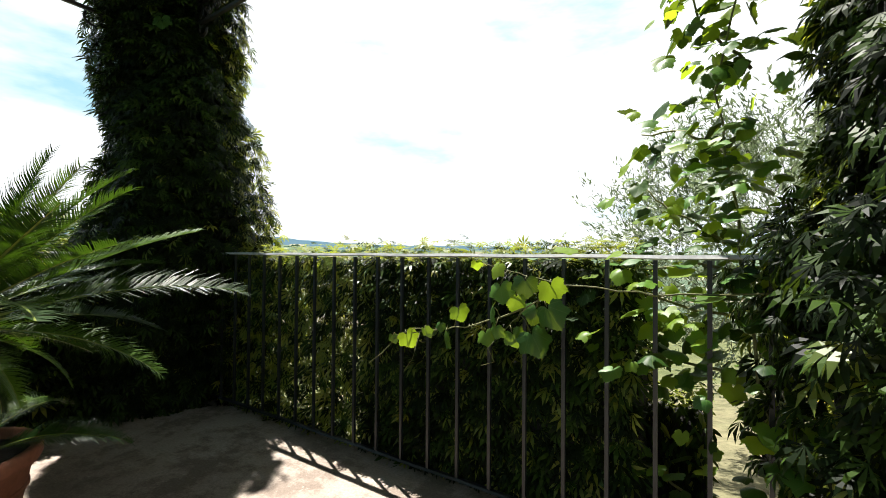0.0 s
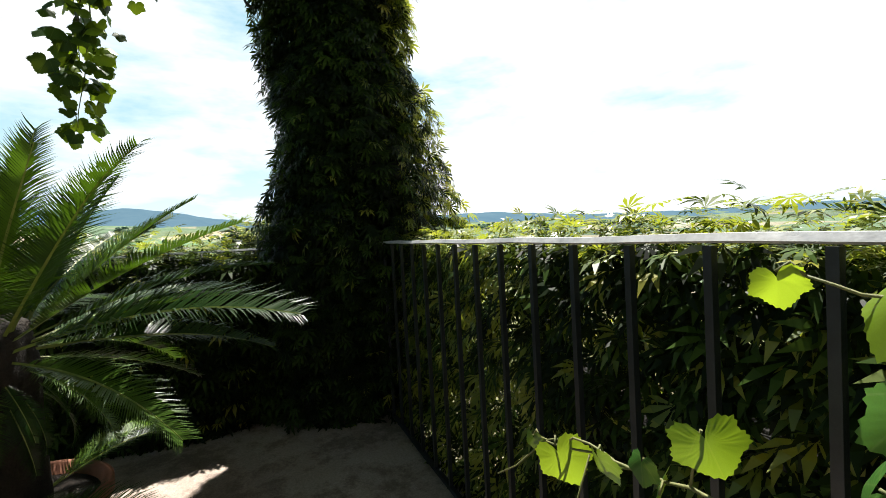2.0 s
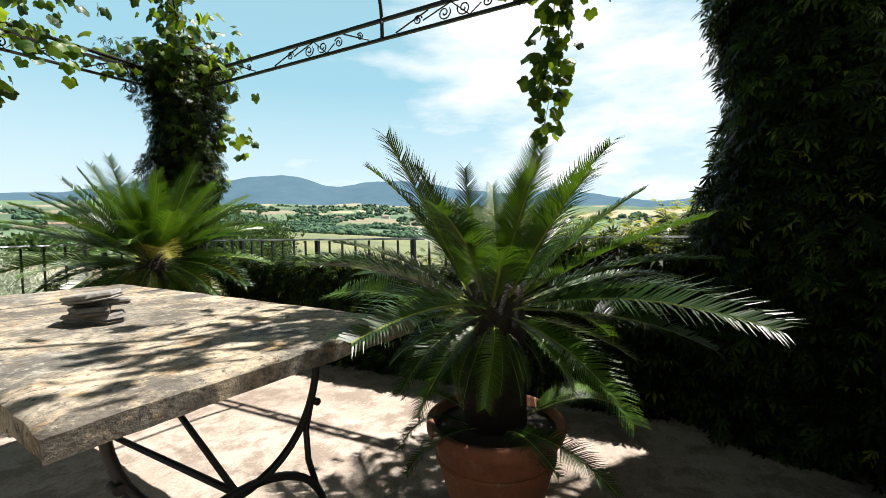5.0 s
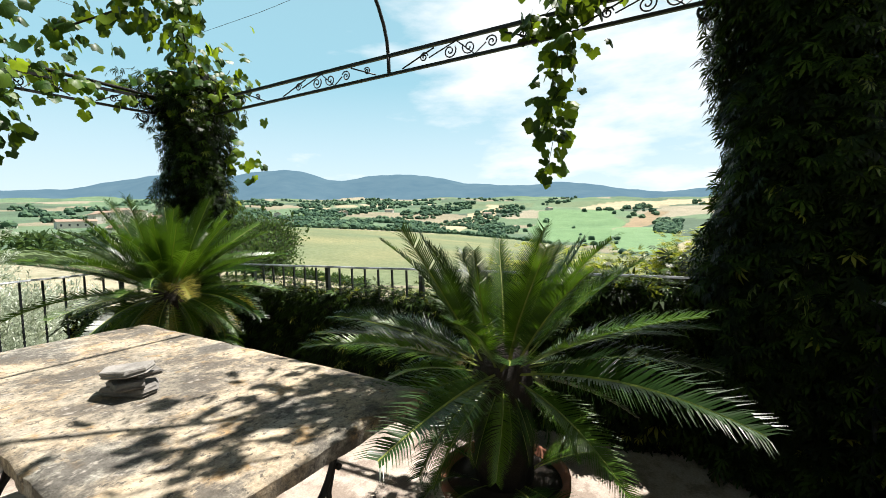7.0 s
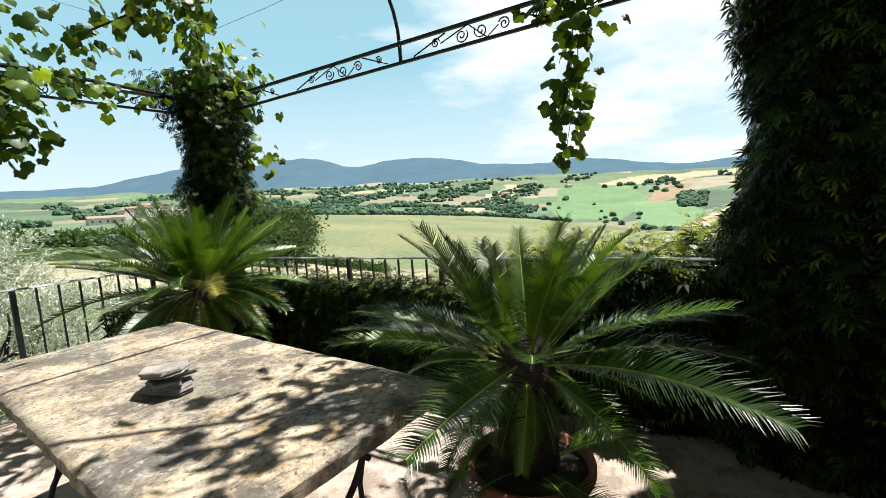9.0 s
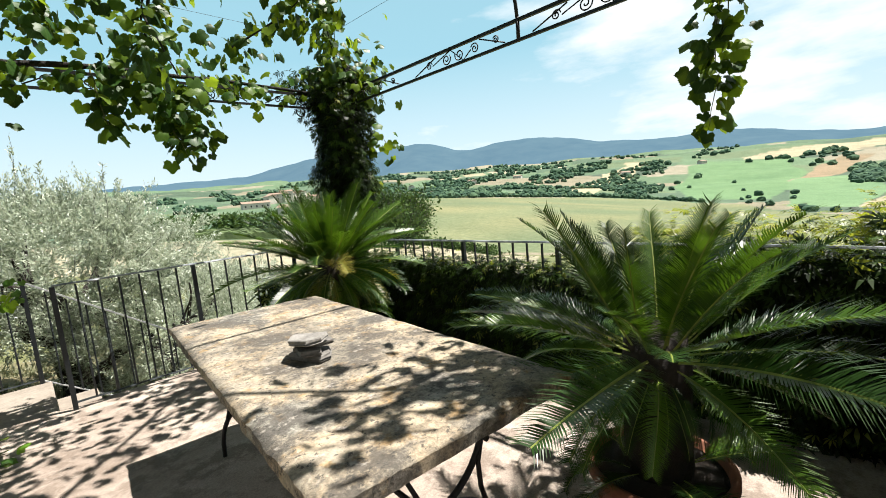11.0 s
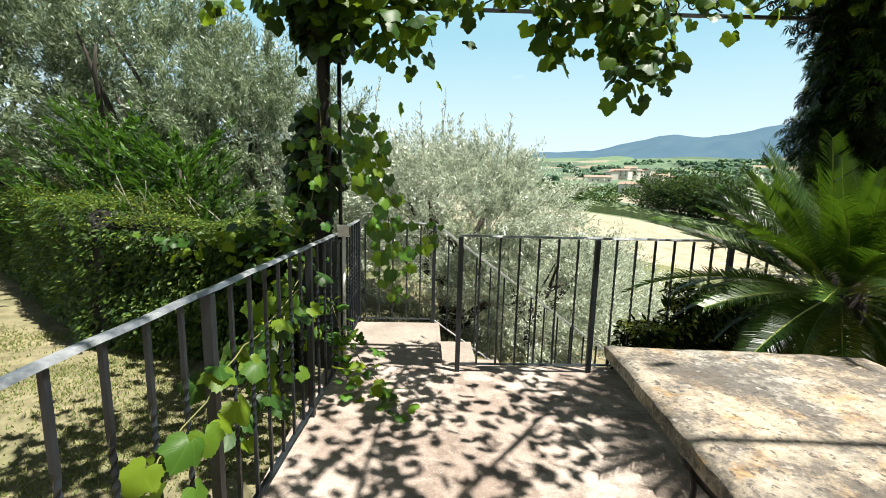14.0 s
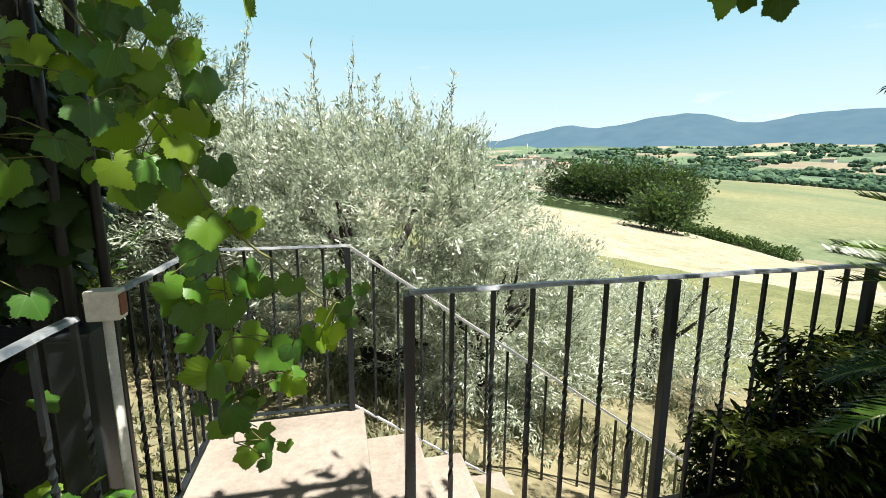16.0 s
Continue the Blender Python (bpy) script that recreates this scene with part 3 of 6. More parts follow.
def build_mountains():
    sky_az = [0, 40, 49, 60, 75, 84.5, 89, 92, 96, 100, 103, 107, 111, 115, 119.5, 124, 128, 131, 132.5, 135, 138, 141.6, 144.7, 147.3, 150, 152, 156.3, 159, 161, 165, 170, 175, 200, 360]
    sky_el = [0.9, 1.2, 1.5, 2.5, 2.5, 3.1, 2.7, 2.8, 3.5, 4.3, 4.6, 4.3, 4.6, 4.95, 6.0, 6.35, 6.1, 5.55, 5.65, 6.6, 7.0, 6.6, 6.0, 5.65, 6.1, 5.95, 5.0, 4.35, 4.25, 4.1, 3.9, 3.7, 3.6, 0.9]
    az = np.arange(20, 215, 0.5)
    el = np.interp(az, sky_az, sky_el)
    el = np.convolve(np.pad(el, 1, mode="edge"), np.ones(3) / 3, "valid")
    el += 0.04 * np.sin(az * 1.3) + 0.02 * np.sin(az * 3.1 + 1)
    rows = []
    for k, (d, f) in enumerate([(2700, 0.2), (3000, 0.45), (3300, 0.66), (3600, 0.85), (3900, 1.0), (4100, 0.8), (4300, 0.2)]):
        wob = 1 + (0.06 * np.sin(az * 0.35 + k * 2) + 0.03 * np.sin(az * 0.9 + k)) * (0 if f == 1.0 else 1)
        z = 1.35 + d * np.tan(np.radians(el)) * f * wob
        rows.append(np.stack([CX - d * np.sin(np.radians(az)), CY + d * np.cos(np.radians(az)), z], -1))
    v = np.array(rows)
    nd, na = v.shape[:2]
    i, j = np.meshgrid(np.arange(nd - 1), np.arange(na - 1), indexing="ij")
    f = np.stack([i * na + j, i * na + j + 1, (i + 1) * na + j + 1, (i + 1) * na + j], -1).reshape(-1, 4)
    m, nt, p = nodes_of("distant_hills_haze_glow")
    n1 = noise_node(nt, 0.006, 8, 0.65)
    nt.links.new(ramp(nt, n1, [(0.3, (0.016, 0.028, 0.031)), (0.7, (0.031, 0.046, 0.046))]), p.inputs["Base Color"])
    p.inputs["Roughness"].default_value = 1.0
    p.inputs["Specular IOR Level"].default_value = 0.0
    # a faint blue emission stands in for the air between here and the ridge
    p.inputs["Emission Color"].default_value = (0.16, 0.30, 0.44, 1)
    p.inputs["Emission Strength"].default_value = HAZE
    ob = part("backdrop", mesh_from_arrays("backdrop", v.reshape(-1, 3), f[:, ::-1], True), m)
    tagged(ob, "wooded mountain ridge on the horizon, glowing blue as haze", "mountains", kind="structure")


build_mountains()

# ---------- the terrace ----------
XW, XE, YN, YS, RAIL = -3.12, 0.37, 1.89, -3.15, 0.985


def slab(name, x0, x1, y0, y1, z0, z1, mat, label, bevel=0.02, step=0.25):
    bm = box_bm(x0, x1, y0, y1, z0, z1, bevel)
    ob = part(name, bm, mat)
    tagged(ob, label, "floor", kind="structure")
    return ob


slab("floor", XW - 0.15, XE + 0.08, YS - 0.1, YN + 0.1, -2.4, 0.0, M_FLOOR, "worn pinkish stone terrace paving with leaf shadows")
slab("floor_entry", XE + 0.085, 2.4, -0.35, YN + 0.1, -0.6, -0.005, M_FLOOR, "worn pinkish stone paving leading to the terrace")
slab("landing", -0.40, XE + 0.05, -4.27, YS - 0.105, -1.8, -0.012, M_CONCRETE, "pale concrete landing at the head of the steps")


def build_steps():
    st = thing("outdoor_steps", "pale concrete garden steps going down beside the railing", "steps", kind="structure")
    for i in range(9):
        x1 = -0.405 - 0.275 * i
        z1 = -0.19 - 0.18 * i
        part("step", box_bm(x1 - 0.30, x1, -4.22, YS - 0.105, z1 - 0.5, z1, 0.012), M_CONCRETE, st)


build_steps()


# ---------- railings ----------
def twisted_bar_mesh(height, half=0.0065, twist=True):
    bm = bmesh.new()
    rings = []
    n = 26
    for i in range(n + 1):
        u = i / n
        a = math.pi / 4
        if twist:
            a += 2.5 * math.tau * min(max((u - 0.3) / 0.45, 0), 1)
        rings.append([bm.verts.new((half * 1.414 * math.cos(a + k * math.pi / 2), half * 1.414 * math.sin(a + k * math.pi / 2), u * height)) for k in range(4)])
    for a, b in zip(rings, rings[1:]):
        for k in range(4):
            bm.faces.new((a[k], a[(k + 1) % 4], b[(k + 1) % 4], b[k]))
    bm.faces.new(rings[0][::-1])
    bm.faces.new(rings[-1])
    me = bpy.data.meshes.new("bar")
    bm.to_mesh(me)
    bm.free()
    me.materials.append(M_RAIL)
    return me


BAR_TWIST = twisted_bar_mesh(RAIL - 0.08)
BAR_PLAIN = twisted_bar_mesh(RAIL - 0.08, 0.0065, False)
POST = bpy.data.meshes.new("post")
_bm = box_bm(-0.016, 0.016, -0.016, 0.016, 0, RAIL - 0.02, 0.003)
_bm.to_mesh(POST)
_bm.free()
POST.materials.append(M_RAIL)


def railing(label, a, b, gap, posts, first_post=0, twist=lambda i: True, top=M_RAILTOP):
    """A straight iron railing from a to b (x, y, z of the floor); every posts-th bar is a stout post."""
    a, b = Vector(a), Vector(b)
    rail = thing("railing", label, "railing", group="terrace railings")
    along = (b - a)
    n = round(along.length / gap)
    for z, w, t, nm, mat in ((RAIL - 0.012, 0.0165, 0.007, "handrail", top), (0.055, 0.014, 0.006, "bottom_rail", M_RAIL)):
        side = along.cross(Vector((0, 0, 1))).normalized() * w
        up = Vector((0, 0, t))
        bm = bmesh.new()
        steps = 24
        rings = []
        for i in range(steps + 1):
            p = a + along * (i / steps) + Vector((0, 0, z + 0.0015 * math.sin(i * 1.7)))
            rings.append([bm.verts.new(p + s) for s in (-side * 0.6 - up, side * 0.6 - up, side - up * 0.5, side * 0.6 + up, -side * 0.6 + up, -side - up * 0.5)])
        for p, q in zip(rings, rings[1:]):
            for k in range(6):
                bm.faces.new((p[k], p[(k + 1) % 6], q[(k + 1) % 6], q[k]))
        bm.faces.new(rings[0][::-1])
        bm.faces.new(rings[-1])
        part(nm, bm, mat, rail, "sunlit worn grey handrail" if nm == "handrail" else "")
    turn = math.atan2(along.y, along.x)
    for i in range(n + 1):
        p = a + along * (i / n)
        if (i - first_post) % posts == 0:
            ob = part("post", POST, None, rail)
            ob.matrix_basis = Matrix.Translation(p) @ Matrix.Rotation(turn, 4, "Z")
        else:
            ob = part("bar", BAR_TWIST if twist(i) else BAR_PLAIN, None, rail)
            ob.matrix_basis = Matrix.Translation(p + Vector((0, 0, 0.058))) @ Matrix.Rotation(turn, 4, "Z")
    return rail


railing("grey iron railing overgrown with ivy, worn handrail painted sun-bright", (0.328, YN, 0), (-3.053, YN, 0), 0.147, 23, 0, lambda i: False, M_RAILPALE)
railing("grey iron railing along the ivy hedge over the valley", (XW, YN - 0.1, 0), (XW, YS + 0.03, 0), 0.134, 7, 3, lambda i: False)
railing("grey iron railing with twisted bars above the olive slope", (-0.495, YS, 0), (XW + 0.06, YS, 0), 0.1345, 7, 0)
e_rail = railing("grey iron railing with twisted bars and a vine shoot", (0.472, -0.645, 0), (0.335, YS + 0.06, 0), 0.137, 7, 0)
part("scroll_end", tube_bm([(0.475, -0.645 + 0.05 * u, RAIL - 0.012 - 0.035 * (1 - math.cos(u * 2.6))) for u in [i / 8 * 1.2 for i in range(9)]], 0.015, 10, None, 0.6), M_RAIL, e_rail)
part("scroll_ball", tube_bm([(0.462, -0.62, RAIL - 0.05), (0.490, -0.62, RAIL - 0.05)], 0.019, 14), M_RAIL, e_rail)
railing("grey iron railing beside the landing", (XE, -3.33, -0.01), (XE, -4.24, -0.01), 0.114, 8, 0)
railing("grey iron railing across the end of the landing", (XE - 0.06, -4.245, -0.03), (-0.335, -4.245, -0.03), 0.135, 10, 5)


def stair_railing():
    rail = thing("stair_railing", "sloping grey iron stair railing with twisted bars", "railing", group="terrace railings")
    x0, y, z0, run, slope = -0.335, -4.245, -0.04, 2.5, 0.715
    for z, w, mat, nm in ((RAIL, 0.019, M_RAILPALE, "handrail"), (0.06, 0.013, M_RAILPALE, "bottom_rail")):
        part(nm, tube_bm([(x0 - run * k / 12, y, z0 + z - slope * run * k / 12) for k in range(13)], w, 4, None, 0.5), mat, rail)
    for i in range(1, 19):
        x = x0 - 0.135 * i
        ob = part("bar", BAR_TWIST, None, rail)
        ob.matrix_basis = Matrix.Translation((x, y, z0 - slope * 0.135 * i + 0.06))


stair_railing()


# ---------- pergola ----------
PC = [(-3.1, 1.78), (-3.1, -3.13), (0.40, -3.27), (0.44, 1.75)]  # NW, SW, SE, NE posts
BEAM_LOW, BEAM_TOP, APEX = 2.43, 2.565, 3.5
HUB = Vector((-1.34, -0.68, APEX))


def spiral(c, r, turns, start, mirror=1, n=22):
    return [(c[0] + mirror * r * (1 - 0.85 * i / n) * math.cos(start + turns * math.tau * i / n), c[1] + r * (1 - 0.85 * i / n) * math.sin(start + turns * math.tau * i / n)) for i in range(n + 1)]


def build_pergola():
    pg = thing("pergola", "black wrought-iron pergola with scrolled beams and domed ribs", "pergola")
    for x, y in PC:
        for dx, dy in ((-0.06, 0), (0.06, 0), (0, 0.06)):
            part("post", tube_bm([(x + dx, y + dy, -0.02), (x + dx, y + dy, BEAM_TOP + 0.05)], 0.014, 8), M_IRON, pg)
    for i in range(4):
        a, b = Vector((*PC[i], 0)), Vector((*PC[(i + 1) % 4], 0))
        d = (b - a)
        u = d.normalized()
        up = Vector((0, 0, 1))
        beam = part("beam", tube_bm([a + up * BEAM_TOP, b + up * BEAM_TOP], 0.016, 4), M_IRON, pg)
        part("lower_bar", tube_bm([a + up * BEAM_LOW, b + up * BEAM_LOW], 0.014, 4), M_IRON, beam)
        n = 4
        h = BEAM_TOP - BEAM_LOW
        for k in range(n):
            s0 = d.length * (k + 0.08) / n
            w = d.length * 0.84 / n
            bm = bmesh.new()

            def lay(pts, r):
                tube_bm([a + u * (s0 + p[0]) + up * (BEAM_LOW + p[1]) for p in pts], r, 5, bm)

            lay([(0.02, 0.02), (0.25 * w, h - 0.02)], 0.0055)
            lay([(w * 0.98, 0.02), (0.72 * w, h - 0.02)], 0.0055)
            for c, r, st, mi in ((0.30 * w, 0.042, 0.4, 1), (0.46 * w, 0.05, 2.6, -1), (0.60 * w, 0.05, 2.6, 1), (0.80 * w, 0.035, 0.2, -1), (0.1 * w, 0.03, 0.6, 1)):
                lay(spiral((c, h * 0.48), r, 1.6, st, mi), 0.005)
            lay([(0.30 * w + 0.04, h * 0.5), (0.42 * w, 0.01), (0.55 * w, h - 0.01), (0.76 * w, h * 0.4)], 0.005)
            part("scroll_panel", bm, M_IRON, beam)
        mid = (a + b) / 2
        part("upright", tube_bm([mid + up * (BEAM_LOW - 0.01), mid + up * (BEAM_TOP + 0.02)], 0.014, 6), M_IRON, beam)
        for end, sgn in ((a, 1), (b, -1)):
            ring = [end + u * sgn * (0.43 + 0.045 * math.cos(t)) + up * (BEAM_LOW - 0.045 + 0.045 * math.sin(t)) for t in [math.pi / 2 + sgn * 0.3 + k * 5.0 / 14 for k in range(15)]]
            part("hook", tube_bm(ring, 0.008, 6), M_IRON, beam)
        for foot in (a, mid):
            inward = (Vector((HUB.x, HUB.y, 0)) - foot)
            pts = []
            for k in range(15):
                t = k / 14 * math.pi / 2
                pts.append(foot + inward * (1 - math.cos(t)) + up * (BEAM_TOP + (APEX - BEAM_TOP) * math.sin(t)))
            part("rib", tube_bm(pts, 0.013, 6), M_IRON, pg)
    part("hub", tube_bm([HUB - Vector((0, 0, 0.05)), HUB + Vector((0, 0, 0.06))], 0.05, 12), M_IRON, pg)
    for frac in (0.35, 0.7):
        ring = []
        for i in range(4):
            a, b = Vector((*PC[i], 0)), Vector((*PC[(i + 1) % 4], 0))
            for foot in (a, (a + b) / 2):
                t = frac * math.pi / 2
                ring.append(foot + (Vector((HUB.x, HUB.y, 0)) - foot) * (1 - math.cos(t)) + Vector((0, 0, BEAM_TOP + (APEX - BEAM_TOP) * math.sin(t))))
        for p, q in zip(ring, ring[1:] + ring[:1]):
            part("wire", tube_bm([p, (p + q) / 2 - Vector((0, 0, 0.02)), q], 0.0016, 4), M_WIRE, pg)


build_pergola()


# ---------- stone table ----------
TABLE = pose(-1.265, -0.64, 0, 0, 0, -5.2)
TL, TW, TH = 2.10, 0.885, 0.765


def build_table():
    tb = thing("stone_table", "long lichened stone slab table on curved iron trestles", "table", TABLE)
    bm = bmesh.new()
    nx, ny = 28, 60
    thick = 0.055
    grid = {}
    for s, z in ((0, TH - thick), (1, TH)):
        for i in range(nx + 1):
            for j in range(ny + 1):
                x, y = (i / nx - 0.5) * TW, (j / ny - 0.5) * TL
                edge = i in (0, nx) or j in (0, ny)
                q = Vector((x, y, z * 7))
                dz = 0.003 * noise.noise(q * 6) + (0.0015 * noise.noise(q * 25))
                if edge:
                    k = 0.012 * noise.noise(q * 9) + 0.006 * noise.noise(q * 31)
                    x += math.copysign(k, x) if i in (0, nx) else 0
                    y += math.copysign(k, y) if j in (0, ny) else 0
                    dz -= (0.008 if s else -0.006)
                grid[s, i, j] = bm.verts.new((x, y, z + dz))
    for i in range(nx):
        for j in range(ny):
            for s in (0, 1):
                f = [grid[s, i, j], grid[s, i + 1, j], grid[s, i + 1, j + 1], grid[s, i, j + 1]]
                bm.faces.new(f if s else f[::-1]).smooth = True
    rim = [(i, 0) for i in range(nx)] + [(nx, j) for j in range(ny)] + [(i, ny) for i in range(nx, 0, -1)] + [(0, j) for j in range(ny, 0, -1)]
    for p, q in zip(rim, rim[1:] + rim[:1]):
        bm.faces.new((grid[0, p[0], p[1]], grid[0, q[0], q[1]], grid[1, q[0], q[1]], grid[1, p[0], p[1]]))
    part("tabletop", bm, M_SLABSTONE, tb, "rough stone slab mottled with lichen")
    for y in (0.78, -0.78):
        bow = [(0.29 * math.cos(t), y, 0.71 - 0.38 * math.sin(t) ** 0.8) for t in [math.pi * k / 24 for k in range(25)]]
        leg = part("trestle", tube_bm([(p[0], p[1], p[2]) for p in bow], 0.0125, 8), M_IRON, tb)
        part("foot_arch", tube_bm([(0.31 * math.cos(t), y, 0.012 + 0.33 * math.sin(t) ** 0.7) for t in [math.pi * k / 24 for k in range(25)]], 0.0125, 8), M_IRON, leg)
        for s in (1, -1):
            part("strut", tube_bm([(s * 0.265, y, 0.52), (s * 0.235, y, 0.42), (s * 0.24, y, 0.32), (s * 0.275, y, 0.2)], 0.010, 8), M_IRON, leg)
            part("bolt", tube_bm([(s * 0.27, y - 0.02, 0.5), (s * 0.27, y + 0.02, 0.5)], 0.012, 8), M_IRON, leg)
        part("bearer", tube_bm([(-0.34, y, 0.702), (0.34, y, 0.702)], 0.012, 4), M_IRON, leg)
    part("stretcher", tube_bm([(0, 0.78, 0.34), (0, 0, 0.30), (0, -0.78, 0.34)], 0.011, 8), M_IRON, tb)
    part("brace", tube_bm([(0, 0.78, 0.34), (0, 0.1, 0.70)], 0.009, 6), M_IRON, tb)
    part("brace", tube_bm([(0, -0.78, 0.34), (0, -0.1, 0.70)], 0.009, 6), M_IRON, tb)


build_table()


def flat_stone(name, x, y, z, w, l, t, turn, tilt, seed, mat=M_PLATE, label="rough grey flat stone stacked on the table"):
    """A split slab of stone: angular outline, broken layered edge."""
    r = random.Random(seed)
    bm = bmesh.new()
    n = 9
    angles = sorted(r.uniform(0, math.tau) for _ in range(n))
    reach = [r.uniform(0.78, 1.1) for _ in range(n)]
    rings = []
    for zz, sc in ((0, 0.92), (0.22, 1.02), (0.45, 0.93), (0.55, 1.03), (0.85, 1.0), (1.0, 0.93)):
        rings.append([bm.verts.new((w / 2 * q * (sc + r.uniform(-0.04, 0.04)) * math.cos(a), l / 2 * q * (sc + r.uniform(-0.04, 0.04)) * math.sin(a), t * (zz - 0.5) + (r.uniform(-0.08, 0.08) * t if 0 < zz < 1 else 0))) for a, q in zip(angles, reach)])
    for p, q in zip(rings, rings[1:]):
        for i in range(n):
            bm.faces.new((p[i], p[(i + 1) % n], q[(i + 1) % n], q[i]))
    bm.faces.new(rings[0][::-1])
    bm.faces.new(rings[-1])
    ob = part(name, bm, mat)
    ob.matrix_world = pose(x, y, z + t / 2, tilt, tilt * 0.7, turn)
    tagged(ob, label, "stone", "stones stacked on the table")


SX, SY = -1.165, -0.475
flat_stone("stone", SX, SY, TH, 0.15, 0.20, 0.030, 20, 0, 1)
flat_stone("stone", SX + 0.008, SY + 0.012, TH + 0.029, 0.13, 0.21, 0.026, -15, 1.5, 2)
flat_stone("stone", SX - 0.012, SY - 0.012, TH + 0.054, 0.12, 0.17, 0.020, 40, -2, 3)
flat_stone("stone", SX + 0.006, SY + 0.004, TH + 0.073, 0.15, 0.22, 0.026, 5, 6, 4, M_PLATE_PALE, "pale flat stone topping the stack on the table")


# ---------- cycads in terracotta pots ----------
def frond_mesh(length, droop, seed, mat):
    """A feather leaf along +x: one ribbed stalk with two rows of narrow stiff leaflets grown out of it in a V."""
    r = np.random.default_rng(seed)
    n = 84
    verts, faces = [], []
    p = np.zeros(3)
    rows = []
    for i in range(n + 1):
        s = i / n
        ang = -droop * s ** 1.6
        t = np.array([math.cos(ang), 0.10 * math.sin(s * 2.2 + seed), math.sin(ang)])
        t = t / np.linalg.norm(t)
        sd = np.cross(t, (0, 0, 1))
        sd = sd / np.linalg.norm(sd)
        up = np.cross(sd, t)
        w = 0.0085 * (1 - 0.75 * s)
        verts += [p - sd * w, p + sd * w, p + up * w]
        rows.append((p.copy(), t, sd, up))
        p = p + t * length / n
    for i in range(n):
        a, c = 3 * i, 3 * i + 3
        faces += [(a, c, c + 2), (a, c + 2, a + 2), (a + 2, c + 2, c + 1), (a + 2, c + 1, a + 1), (a, a + 1, c + 1), (a, c + 1, c)]
    for i in range(9, n):
        s = i / n
        c, t, sd, up = rows[i]
        ln = 0.235 * length * min(1, 0.25 + (s - 0.1) * 3.2) * (1 - 0.62 * max(0, s - 0.55) / 0.45)
        for side, base in ((1, 1), (-1, 0)):
            if r.random() < 0.03:
                continue
            d = sd * side + t * (0.5 + 0.65 * s) + up * (0.42 + r.uniform(-0.13, 0.13))
            d = d / np.linalg.norm(d)
            k = ln * r.uniform(0.86, 1.1)
            curl = r.uniform(0.1, 0.24)
            b0 = len(verts)
            verts += [c + d * k * 0.5 - t * 0.0037, c + d * k * 0.5 + t * 0.0037, c + d * k - up * k * curl]
            f = [(3 * i + base, 3 * i + 3 + base, b0 + 1), (3 * i + base, b0 + 1, b0), (b0, b0 + 1, b0 + 2)]
            faces += f if side == 1 else [q[::-1] for q in f]
    me = mesh_from_arrays("frond", np.array(verts), np.array(faces))
    me.materials.append(mat)
    me.materials.append(M_RACHIS)
    me.polygons.foreach_set("material_index", np.where(np.arange(len(faces)) < 6 * n, 1, 0).astype(np.int32))
    return me


FRONDS = [frond_mesh(1.0, d, k, M_FROND) for k, d in enumerate((0.15, 0.3, 0.5, 0.7, 0.9, 1.15, 1.4))]
FRONDS_OLD = [frond_mesh(1.0, d, 20 + k, M_FROND_OLD) for k, d in enumerate((0.8, 1.2))]


